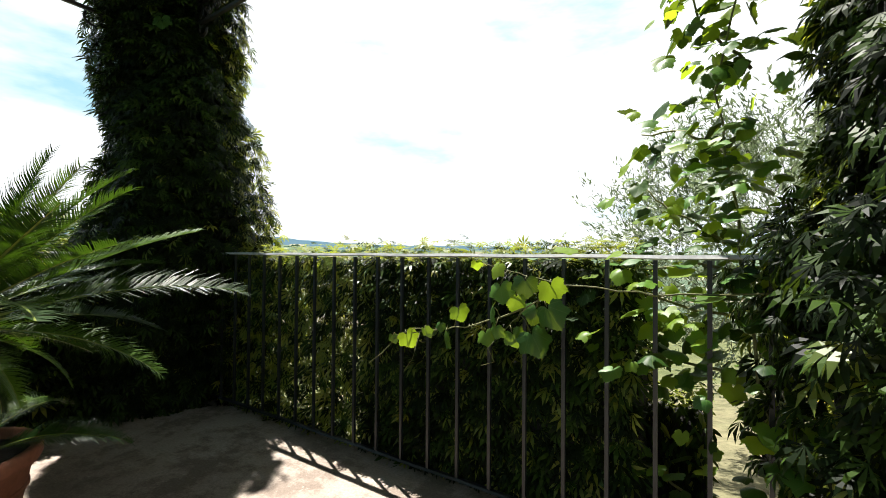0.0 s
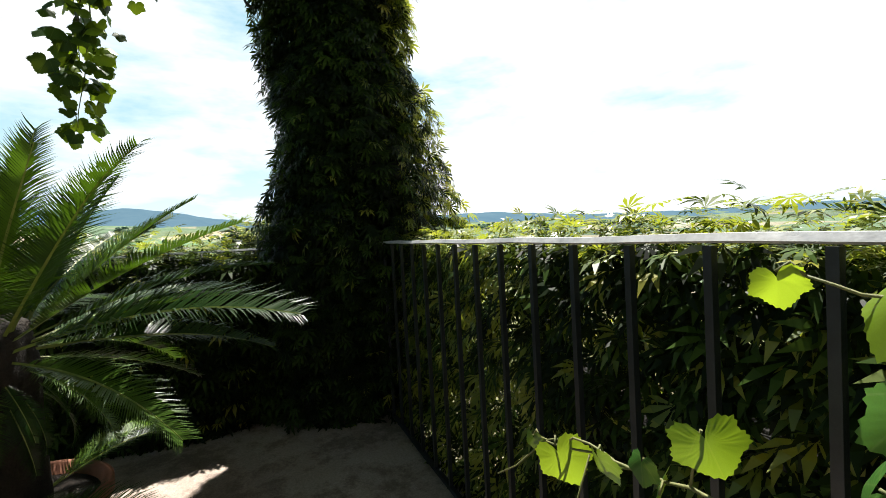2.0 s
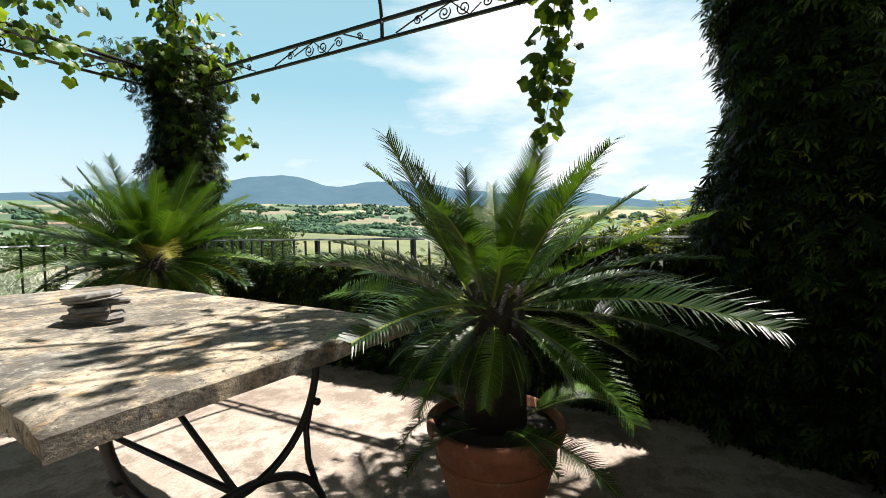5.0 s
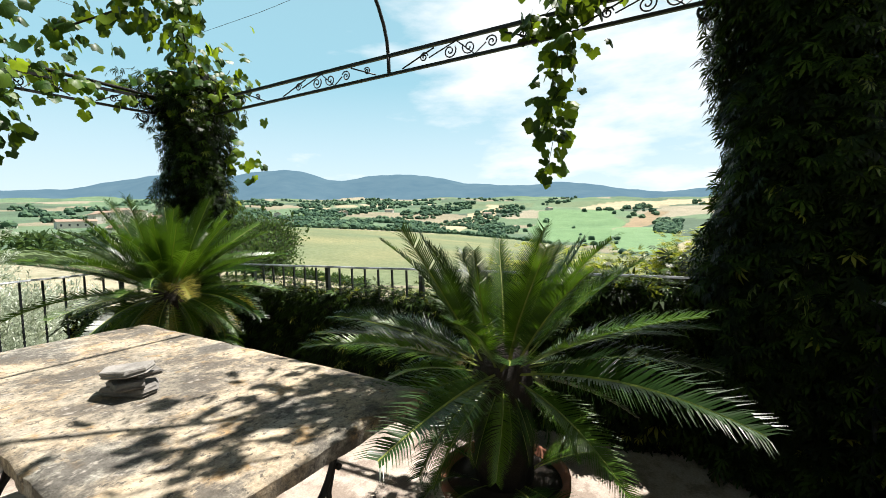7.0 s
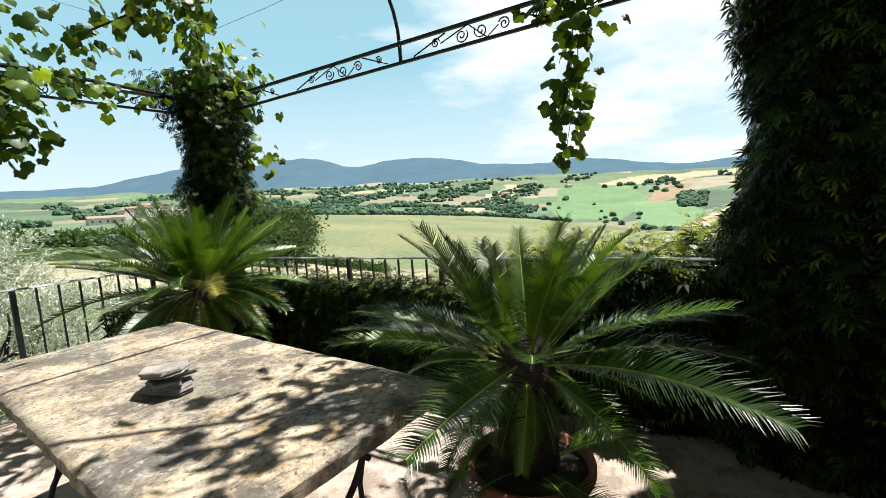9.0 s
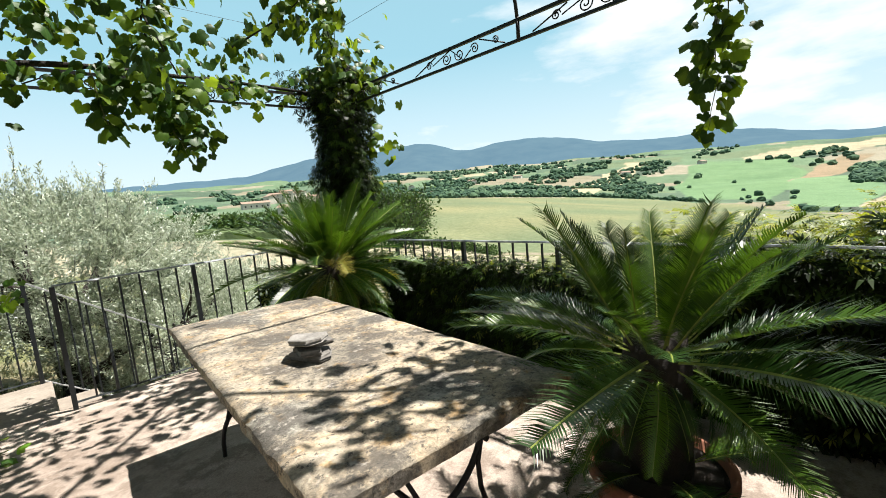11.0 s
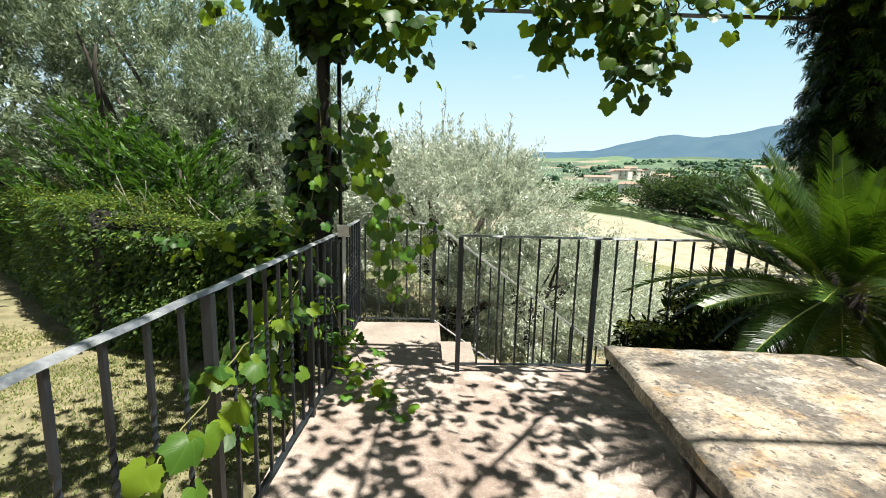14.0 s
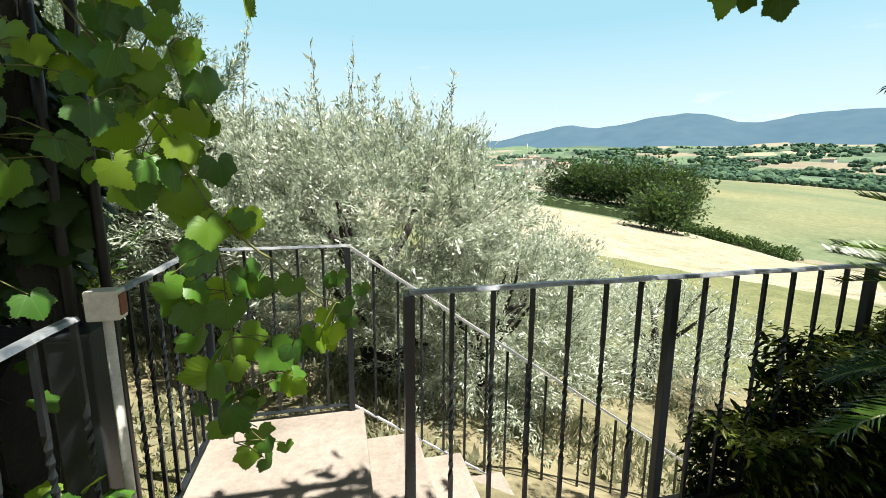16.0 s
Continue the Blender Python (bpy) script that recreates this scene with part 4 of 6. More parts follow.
def cycad(label, x, y, rim_z, rim_r, heart, reach, count, seed, old=(), low=-42, rise=1.25, pups=0, skirt=0.3):
    """A stout trunk with whorls of fronds: stiff and upright inside, arching outside, hanging lowest."""
    r = random.Random(seed)
    pot = thing("plant_pot", "large terracotta pot standing on the terrace paving", "plant pot", Matrix.Translation((x, y, 0)), "cycad pots")
    h, R = rim_z, rim_r
    part("body", lathe_bm([(R * 0.62, 0.0), (R * 0.66, 0.02), (R * 0.84, h * 0.5), (R * 0.93, h * 0.84), (R * 1.0, h * 0.85), (R * 1.03, h * 0.9), (R * 1.03, h * 0.98), (R * 0.99, h), (R * 0.93, h * 0.99), (R * 0.9, h * 0.9)], 48), M_TERRACOTTA, pot)
    part("band", lathe_bm([(R * 0.88, h * 0.6), (R * 0.9, h * 0.615), (R * 0.9, h * 0.635), (R * 0.885, h * 0.65)], 48), M_TERRACOTTA, pot)
    part("soil", lathe_bm([(R * 0.91, h * 0.9), (R * 0.5, h * 0.93), (0.02, h * 0.94)], 32), M_SOIL, pot)
    cy = thing("cycad", label, "potted palm", Matrix.Translation((x, y, h * 0.9)), "cycads")
    top = heart - h * 0.9
    bm = lathe_bm([(0.11, 0.0), (0.115, top * 0.2), (0.11, top * 0.5), (0.115, top * 0.8), (0.10, top + 0.02), (0.03, top + 0.08)], 22)
    for v in bm.verts:
        v.co += v.co.normalized() * 0.02 * noise.noise(v.co * 34)
    part("trunk", bm, M_CYCADTRUNK, cy)

    def grow(az, tilt, ln, idx, foot, yellow=False):
        ob = part("frond", FRONDS_OLD[idx % 2] if yellow else FRONDS[max(0, min(6, idx))], None, cy, "yellowing frond" if yellow else "")
        ob.matrix_basis = Matrix.Translation(foot) @ Matrix.Rotation(radians(az), 4, "Z") @ Matrix.Rotation(-radians(tilt), 4, "Y") @ Matrix.Rotation(r.uniform(-0.35, 0.35), 4, "X") @ Matrix.Diagonal((ln, ln, ln, 1))

    for k in range(count):
        f = k / (count - 1)  # inner to outer
        az = k * 137.5 + r.uniform(-16, 16)
        tilt = 74 + (low - 74) * f ** 1.0 + r.uniform(-9, 9)
        ln = reach * (rise + (1.0 - rise) * min(1, f * 2.0)) * max(skirt, 1 - 2.3 * max(0, f - 0.5)) * r.uniform(0.84, 1.1)
        foot = Vector((0.09 * math.cos(radians(az)), 0.09 * math.sin(radians(az)), top - 0.16 * f * f))
        grow(az, tilt, ln, int(0.5 + f * 5.0 + r.uniform(-0.9, 0.9)), foot, k in old)
    for k in range(pups):
        az = k * 67.0 + r.uniform(-20, 20)
        grow(az, r.uniform(8, 40), reach * r.uniform(0.42, 0.6), 4 + k % 3, Vector((0.12 * math.cos(radians(az)), 0.12 * math.sin(radians(az)), 0.03)))
    return cy


cycad("potted cycad with stiff dark green feathery fronds", -1.91, 0.61, 0.355, 0.245, 0.80, 0.735, 72, 3, (38, 46), -52, 0.66, 8)
cycad("potted cycad with dense bright green fronds, some yellow", -2.30, -2.26, 0.40, 0.255, 0.88, 0.84, 120, 8, (58, 64, 70, 74, 80, 84, 88, 92, 95, 98, 101, 104, 107, 110, 113, 116), -54, 0.80, 9, 0.56)

# made-up wall on the side never seen, added to block sky light from the east
tagged(part("sky_block_wall_east", box_bm(2.4, 2.75, -0.35, 9.0, -1.2, 6.5), M_WALL), "unseen plain wall added to cut sky light on the terrace", "wall", kind="structure")


# ---------- foliage ----------
def column_ivy(name, label, cx, cy, z0, z1, radius, n, size=0.085, mat=M_IVY, shape=LANCE, sunny=0.0, group="", droop=0.9, out=(0.6, 1.05), face=(0.0, 0.0), lit_share=0.0):
    """A pergola post wrapped in climbing plants: a near-black core painting inner shade, leaves outside. radius(z, a)
    in metres.
    """
    th = thing(name, label, "climbing plant", Matrix.Translation((cx, cy, z0)), group)
    bm = bmesh.new()
    zs = np.linspace(0, z1 - z0, 22)
    rings = []
    for z in zs:
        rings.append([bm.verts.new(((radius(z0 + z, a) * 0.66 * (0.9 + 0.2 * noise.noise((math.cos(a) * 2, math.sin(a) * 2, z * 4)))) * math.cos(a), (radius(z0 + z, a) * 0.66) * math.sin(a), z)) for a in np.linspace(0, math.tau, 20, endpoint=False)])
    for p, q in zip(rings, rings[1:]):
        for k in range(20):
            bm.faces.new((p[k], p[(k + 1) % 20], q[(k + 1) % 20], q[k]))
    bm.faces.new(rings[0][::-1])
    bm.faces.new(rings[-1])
    part("core", bm, M_DARKCORE, th, "near-black core painting the inner shade")
    z = rnd(n, 0, z1 - z0)
    a = rnd(n, 0, math.tau)
    lump = np.array([noise.noise((math.cos(t) * 1.6, math.sin(t) * 1.6, zz * 2.6)) for t, zz in zip(a, z)])
    R = np.array([radius(z0 + zz, t) for zz, t in zip(z, a)]) * rnd(n, *out) * (1 + 0.34 * lump)
    at = np.stack([R * np.cos(a), R * np.sin(a), z], -1)
    o = np.stack([np.cos(a), np.sin(a), 0 * a], -1)
    way = o * 0.7 + np.array([0, 0, -droop]) + gauss(n, 0.4)
    nor = o + np.array([0, 0, 0.6]) + gauss(n, 0.4)
    # sun-tinted leaves gather towards face, painting the column's sunlit side
    pick = rnd(n) < sunny + lit_share * np.clip(np.cos(a) * face[0] + np.sin(a) * face[1] + 0.3 * lump, 0, 1)
    for sel, mt, nm in ((~pick, mat, "leaves"), (pick, M_IVY_SUN, "sun_tinted_leaves")):
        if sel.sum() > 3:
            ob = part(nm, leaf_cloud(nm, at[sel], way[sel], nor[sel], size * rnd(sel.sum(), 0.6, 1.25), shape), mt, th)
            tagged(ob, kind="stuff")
    return th


def nw_radius(z, a):
    low = max(0.0, min(1.0, (2.0 - z) / 1.2))
    return 0.43 - 0.07 * max(0.0, -math.sin(a)) + 0.34 * low * max(0.0, math.sin(a)) ** 1.2 + 0.06 * low


column_ivy("climbing_ivy", "dense dark ivy column wrapping the pergola corner post", -3.1, 1.78, 0.0, 3.1, nw_radius, 21000, 0.078, M_IVY, SPRAY, 0.02, face=(-0.25, 0.97), lit_share=0.5)


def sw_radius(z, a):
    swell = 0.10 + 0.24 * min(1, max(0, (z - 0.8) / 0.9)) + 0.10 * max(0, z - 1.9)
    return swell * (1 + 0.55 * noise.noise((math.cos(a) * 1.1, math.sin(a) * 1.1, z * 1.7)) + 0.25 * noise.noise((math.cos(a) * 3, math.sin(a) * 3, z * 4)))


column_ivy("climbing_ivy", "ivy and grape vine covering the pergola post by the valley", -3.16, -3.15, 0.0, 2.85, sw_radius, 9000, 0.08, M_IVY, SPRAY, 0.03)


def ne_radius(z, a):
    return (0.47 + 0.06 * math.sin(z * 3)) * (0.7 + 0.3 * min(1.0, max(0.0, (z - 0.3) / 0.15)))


column_ivy("climbing_ivy", "dense ivy and vine over the pergola post at the entrance", 0.68, 1.92, 0.0, 3.1, ne_radius, 15000, 0.08, M_IVY, SPRAY, 0.03, face=(-0.4, 0.9), lit_share=0.4)


def hedge(name, label, a, b, half, z0, z1, n, size, mat, shape, sunny=0.1, category="hedge", top_wave=0.08, core=True, droop=0.5, core_top=0.88):
    """A leafy bank from a to b in plan, half its thickness to each side."""
    a, b = np.array(a, float), np.array(b, float)
    L = np.linalg.norm(b - a)
    u = (b - a) / L
    s = np.array([-u[1], u[0]])
    th = thing(name, label, category, Matrix.Translation((*((a + b) / 2), z0)))
    mid = (a + b) / 2
    # solid near-black filling paints the shade inside the bank
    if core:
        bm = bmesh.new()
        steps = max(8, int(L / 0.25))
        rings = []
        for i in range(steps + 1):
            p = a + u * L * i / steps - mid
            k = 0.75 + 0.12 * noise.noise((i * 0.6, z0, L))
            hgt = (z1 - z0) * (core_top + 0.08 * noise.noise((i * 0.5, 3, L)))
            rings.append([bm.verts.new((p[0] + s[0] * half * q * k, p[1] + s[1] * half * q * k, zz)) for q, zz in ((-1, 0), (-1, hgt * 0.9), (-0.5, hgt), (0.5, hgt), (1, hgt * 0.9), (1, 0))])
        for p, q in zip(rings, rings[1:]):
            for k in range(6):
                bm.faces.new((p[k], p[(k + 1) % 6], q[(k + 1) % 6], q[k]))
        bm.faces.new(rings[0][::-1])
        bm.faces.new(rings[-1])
        part("core", bm, M_DARKCORE, th, "near-black core painting the inner shade")
    t = rnd(n, 0, L)
    w = rnd(n, 0, 1)
    up = z1 - z0
    per = 2 * up + 2 * half
    q = w * per
    side = np.where(q < up, -1.0, np.where(q < up + 2 * half, (q - up) / half - 1.0, 1.0))
    zz = np.where(q < up, q, np.where(q < up + 2 * half, up, per - q))
    lump = np.array([noise.noise((tt * 1.7, ss * 1.5, hh * 2.5)) for tt, ss, hh in zip(t, side, zz)])
    depth = rnd(n, 0.72, 1.05) + 0.22 * lump
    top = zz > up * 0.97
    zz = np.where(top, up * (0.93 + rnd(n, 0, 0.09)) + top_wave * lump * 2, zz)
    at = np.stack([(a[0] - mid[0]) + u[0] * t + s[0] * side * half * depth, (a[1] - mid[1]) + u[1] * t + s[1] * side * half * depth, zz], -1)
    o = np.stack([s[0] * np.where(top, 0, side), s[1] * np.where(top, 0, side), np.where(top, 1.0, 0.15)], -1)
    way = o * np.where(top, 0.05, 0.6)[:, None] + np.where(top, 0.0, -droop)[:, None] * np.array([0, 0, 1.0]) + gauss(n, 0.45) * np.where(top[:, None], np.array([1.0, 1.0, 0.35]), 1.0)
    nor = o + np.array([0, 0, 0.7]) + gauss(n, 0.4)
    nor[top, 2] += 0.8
    # top leaves take the sun-tinted copy most often: a painted sunlit top
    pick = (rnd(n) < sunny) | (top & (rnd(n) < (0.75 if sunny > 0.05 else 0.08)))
    for sel, mt, nm in ((~pick, mat, "leaves"), (pick, M_IVY_SUN, "sun_tinted_leaves")):
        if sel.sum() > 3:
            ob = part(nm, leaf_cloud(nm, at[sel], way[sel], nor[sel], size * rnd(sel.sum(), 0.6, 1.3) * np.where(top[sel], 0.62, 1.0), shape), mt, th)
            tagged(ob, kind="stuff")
    return th


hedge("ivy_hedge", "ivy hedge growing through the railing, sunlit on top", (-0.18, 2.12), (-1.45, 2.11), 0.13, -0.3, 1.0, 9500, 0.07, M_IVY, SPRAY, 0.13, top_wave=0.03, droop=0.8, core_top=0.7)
hedge("ivy_hedge", "loose creeper hanging through the railing, many leaves tinted as sunlit", (-1.4, 2.10), (-2.8, 2.08), 0.12, -0.3, 1.0, 5200, 0.075, M_IVY, SPRAY, 0.42, top_wave=0.03, droop=0.9, core=False)
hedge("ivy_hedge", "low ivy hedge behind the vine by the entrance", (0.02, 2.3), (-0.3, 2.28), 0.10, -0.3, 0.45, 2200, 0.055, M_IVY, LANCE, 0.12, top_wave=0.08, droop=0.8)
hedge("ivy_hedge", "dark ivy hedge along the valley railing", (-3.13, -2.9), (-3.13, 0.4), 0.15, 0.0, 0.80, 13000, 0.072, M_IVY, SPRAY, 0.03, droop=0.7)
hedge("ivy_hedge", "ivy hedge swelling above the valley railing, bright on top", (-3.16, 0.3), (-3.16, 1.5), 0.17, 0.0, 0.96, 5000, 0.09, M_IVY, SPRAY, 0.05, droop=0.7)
hedge("ivy_hedge", "ivy bank outside the railing, leaves tinted bright as if sunlit", (-3.6, -0.1), (-3.75, 2.2), 0.3, -0.6, 1.03, 7000, 0.09, M_IVY, SPRAY, 0.6, droop=0.3)
hedge("ivy_hedge", "high mound of ivy beside the column, leaves tinted sunlit yellow-green", (-3.62, 1.1), (-3.72, 2.0), 0.26, -0.6, 1.14, 4500, 0.085, M_IVY, SPRAY, 0.75, top_wave=0.07, droop=0.3)
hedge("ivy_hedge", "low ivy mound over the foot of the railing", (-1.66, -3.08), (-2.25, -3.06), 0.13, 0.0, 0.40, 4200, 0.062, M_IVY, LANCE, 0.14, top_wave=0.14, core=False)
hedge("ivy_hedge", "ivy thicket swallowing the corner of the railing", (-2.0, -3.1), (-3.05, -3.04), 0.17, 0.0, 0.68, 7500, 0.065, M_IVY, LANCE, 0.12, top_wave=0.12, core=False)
# dark ivy added to stand for the deep shade past the post
hedge("ivy_hedge", "dark ivy added as shade between post and clipped hedge", (0.60, -3.40), (1.15, -3.70), 0.17, -0.1, 0.92, 6000, 0.06, M_IVY, LANCE, 0.04)
hedge("clipped_hedge", "clipped garden hedge with sunlit top behind the lawn", (0.95, -4.05), (2.45, -4.35), 0.38, -0.2, 0.9, 22000, 0.05, M_HEDGE, OVAL, 0.015)
hedge("clipped_hedge", "clipped garden hedge with sunlit top behind the lawn", (2.35, -4.3), (8.4, -9.2), 0.45, -0.2, 1.08, 56000, 0.052, M_HEDGE, OVAL, 0.015)


TWIGS = 900


def dry_twigs():
    r = random.Random(61)
    th = thing("dry_twigs", "pale dry twigs sticking out behind the clipped hedge", "dead branches", Matrix.Translation((2.4, -4.75, 0.7)))
    for _ in range(26):
        p = (r.uniform(-0.9, 1.5), r.uniform(-0.5, 0.1), 0.0)
        line = branch_points(p, (r.uniform(-0.9, 0.9), r.uniform(-0.2, 0.5), r.uniform(0.5, 1.2)), r.uniform(0.35, 0.8), 0.22, 6, r)
        part("twig", tube_bm(line, [0.007 * (1 - 0.7 * i / 6) for i in range(7)], 5), M_DRYTWIG, th)


def branch_points(p, d, length, bend, n, r):
    pts = [Vector(p)]
    d = Vector(d).normalized()
    for _ in range(n):
        d = (d + Vector((r.uniform(-bend, bend), r.uniform(-bend, bend), r.uniform(-bend * 0.6, bend)))).normalized()
        pts.append(pts[-1] + d * length / n)
    return pts


def tree(name, label, x, y, height, spread, n, size, mat, shape, seed, trunk_r=0.11, trunk_h=0.3, shoots=0.3, category="olive tree", group="", low=0.15, base=None):
    """Forked trunk, limbs, and a loose lumpy crown: single leaves set along many twigs."""
    r = random.Random(seed)
    g = np.random.default_rng(seed)
    z0 = float(ground_z(x, y)) - 0.05 if base is None else base
    th = thing(name, label, category, Matrix.Translation((x, y, z0)), group)
    fork = height * trunk_h
    tp = branch_points((0, 0, 0), (r.uniform(-0.3, 0.3), r.uniform(-0.3, 0.3), 1), fork, 0.25, 6, r)
    part("trunk", tube_bm(tp, [trunk_r * (1.25 - 0.6 * i / 6) for i in range(7)], 10), M_BARK, th)
    for k in range(8):
        az = k * math.tau / 8 + r.uniform(-0.4, 0.4)
        lean = r.uniform(0.5, 1.3)
        limb = branch_points(tp[-1] - Vector((0, 0, 0.1 * r.random())), (math.cos(az) * lean, math.sin(az) * lean, 0.9), spread * r.uniform(0.7, 1.0), 0.28, 7, r)
        part("limb", tube_bm(limb, [trunk_r * 0.5 * (1 - 0.8 * i / 7) for i in range(8)], 6), M_BARK, th)
    zc, zr = height * (0.5 + low * 0.5), height * (0.5 - low * 0.5)
    twigs = []
    while len(twigs) < TWIGS:
        q = g.normal(0, 1, 3)
        q = q / np.linalg.norm(q) * g.uniform(0.25, 1.0) ** 0.45
        lump = noise.noise((q[0] * 2.2 + seed, q[1] * 2.2, q[2] * 2.2))
        if lump < -0.18:
            continue
        f = 0.86 + 0.35 * lump
        p = np.array([q[0] * spread * f, q[1] * spread * f, zc + q[2] * zr * f * 0.92])
        d = np.array([q[0], q[1], q[2] * 0.6 + 0.45]) + g.normal(0, 0.45, 3)
        twigs.append(branch_points(p, d, size * g.uniform(4, 9), 0.26, 4, r))
    for _ in range(int(60 * shoots)):
        q = r.choice(twigs)
        if q[0].z > height * 0.55:
            twigs.append(branch_points(q[-1], (r.uniform(-0.25, 0.25), r.uniform(-0.25, 0.25), 1.2), height * r.uniform(0.06, 0.19), 0.12, 5, r))
    bm = bmesh.new()
    for t in twigs[:TWIGS:3] + twigs[TWIGS:]:
        tube_bm(t, [size * 0.07 * (1 - 0.7 * i / (len(t) - 1)) for i in range(len(t))], 3, bm, closed_ends=False)
    tagged(part("branchwork", bm, M_TWIG, th), kind="stuff")
    per = max(4, n // len(twigs))
    at, way = [], []
    for i_, t in enumerate(twigs):
        a = np.array([list(p) for p in t])
        m_ = per if i_ < TWIGS else max(16, per // 3)
        u = g.uniform(0.0, 1.0, m_) * (len(t) - 1)
        i = np.minimum(u.astype(int), len(t) - 2)
        f = (u - i)[:, None]
        at.append(a[i] * (1 - f) + a[i + 1] * f + g.normal(0, size * (0.5 if i_ < TWIGS else 0.12), (m_, 3)))
        way.append(unit(a[i + 1] - a[i]) * 0.8)
    at, way = np.concatenate(at), np.concatenate(way)
    m = len(at)
    way = way + g.normal(0, 0.45, (m, 3))
    nor = g.normal(0, 0.6, (m, 3)) + np.array([0, 0, 1.0])
    ob = part("crown", leaf_cloud("crown", at, way, nor, size * g.uniform(0.6, 1.3, m), shape), mat, th)
    tagged(ob, kind="stuff")
    return th


OL = "silvery olive tree with gnarled dark trunk on the slope"
olive = tree("olive_tree", "silvery young olive tree with upright shoots below the steps", -0.75, -6.6, 3.05, 1.85, 105000, 0.056, M_OLIVE, OLIVE, 11, 0.20, 0.3, 1.6, group="olive trees", low=0.2)
OX, OY, OZ = olive.location
for line, thick in (([(-0.75, -6.5, -1.0), (-0.85, -6.2, -0.6), (-1.05, -6.0, -0.36), (-1.3, -5.95, -0.27), (-1.52, -5.95, -0.42), (-1.66, -6.0, -0.68)], 0.075),
                    ([(-1.45, -5.95, -0.33), (-1.6, -5.95, -0.30), (-1.78, -6.0, -0.2), (-1.95, -6.0, -0.14), (-2.2, -6.05, -0.02)], 0.05),
                    ([(-1.2, -5.97, -0.29), (-1.28, -5.9, -0.12), (-1.22, -5.9, 0.1)], 0.035)):
    pts = [Vector(p) - Vector((OX, OY, OZ)) for p in line]
    fine = [a.lerp(b, k / 5) + noise.noise_vector(a.lerp(b, k / 5) * 9) * 0.02 for a, b in zip(pts, pts[1:]) for k in range(5)] + [pts[-1]]
    part("limb", tube_bm(fine, [thick * (1 - 0.55 * i / len(fine)) * (1 + 0.25 * math.sin(i * 1.9)) for i in range(len(fine))], 8), M_BARK, olive, "gnarled dark low limb")
tree("olive_tree", "small silvery olive tree on the slope below the railing", -1.85, -6.2, 1.95, 1.55, 66000, 0.056, M_OLIVE, OLIVE, 19, 0.09, 0.25, 0.5, group="olive trees", low=0.0)
tree("olive_tree", OL, 1.0, -8.0, 3.0, 1.7, 56000, 0.075, M_OLIVE, OLIVE, 12, 0.13, 0.3, 0.3, group="olive trees", low=0.0)
tree("olive_tree", OL, 2.7, -8.0, 4.1, 2.0, 105000, 0.075, M_OLIVE_SHADED, OLIVE, 13, 0.14, 0.35, 0.3, group="olive trees", low=0.0)
tree("olive_tree", OL, 4.6, -8.4, 5.2, 2.4, 125000, 0.08, M_OLIVE_SHADED, OLIVE, 14, 0.15, 0.35, 0.2, group="olive trees", low=0.0)
tree("olive_tree", OL, 7.0, -8.0, 5.6, 2.5, 100000, 0.088, M_OLIVE_SHADED, OLIVE, 15, 0.15, 0.35, 0.2, group="olive trees", low=0.0)
tree("olive_tree", OL, -3.9, -10.2, 2.2, 1.8, 24000, 0.07, M_OLIVE, OLIVE, 16, 0.12, 0.3, 0.3, group="olive trees", low=0.0)
tree("olive_tree", OL, -5.2, -7.6, 1.6, 1.5, 20000, 0.068, M_OLIVE, OLIVE, 18, 0.10, 0.3, 0.2, group="olive trees", low=0.0)
tree("olive_tree", "thin olive tree with upright shoots beyond the ivy hedge", 0.35, 4.3, 2.9, 1.25, 44000, 0.05, M_OLIVE_SHADED, OLIVE, 17, 0.08, 0.35, 0.0, group="olive trees", low=0.15)


dry_twigs()


def conifer(x, y, h, seed):
    r = random.Random(seed)
    g = np.random.default_rng(seed)
    z0 = float(ground_z(x, y)) - 0.03
    th = thing("conifer", "bright green feathery conifer shrub behind the hedge", "shrub", Matrix.Translation((x, y, z0)))
    part("trunk", tube_bm([(0, 0, 0), (0.02, 0, h * 0.5), (0, 0.02, h * 0.9)], [0.05, 0.03, 0.01], 7), M_BARK, th)
    at, way, nor = [], [], []
    for k in range(90):
        z = h * (0.05 + 0.8 * (k / 90) ** 1.1)
        az = k * 2.4
        reach = (h * 0.62) * (1 - 0.62 * k / 90) * r.uniform(0.7, 1.1)
        d = np.array([math.cos(az), math.sin(az), r.uniform(0.35, 0.8)])
        m = 70
        u = g.uniform(0.1, 1, m)
        p = np.array([0, 0, z]) + d * (u * reach)[:, None]
        p[:, 2] += 0.12 * u ** 2 * reach
        at.append(p + g.normal(0, 0.02, (m, 3)))
        way.append(d * 1.3 + g.normal(0, 0.55, (m, 3)) + np.array([0, 0, 0.2]))
        nor.append(g.normal(0, 0.3, (m, 3)) + np.array([0, 0, 1]))
    at, way, nor = map(np.concatenate, (at, way, nor))
    ob = part("foliage", leaf_cloud("foliage", at, way, nor, 0.11 * g.uniform(0.6, 1.3, len(at)), OLIVE), M_CONIFER, th)
    tagged(ob, kind="stuff")


conifer(2.7, -5.6, 2.3, 5)
conifer(4.0, -6.3, 2.6, 6)


# grape vines: large leaves are single parts
def leaf_meshes(mat):
    made = []
    for shp in GRAPE:
        made.append(mesh_from_arrays("leaf", shp[0], shp[1], True))
        made[-1].materials.append(mat)
    return made


GRAPE_MESH, LIT_MESH = leaf_meshes(M_GRAPE), leaf_meshes(M_GRAPE_LIT)


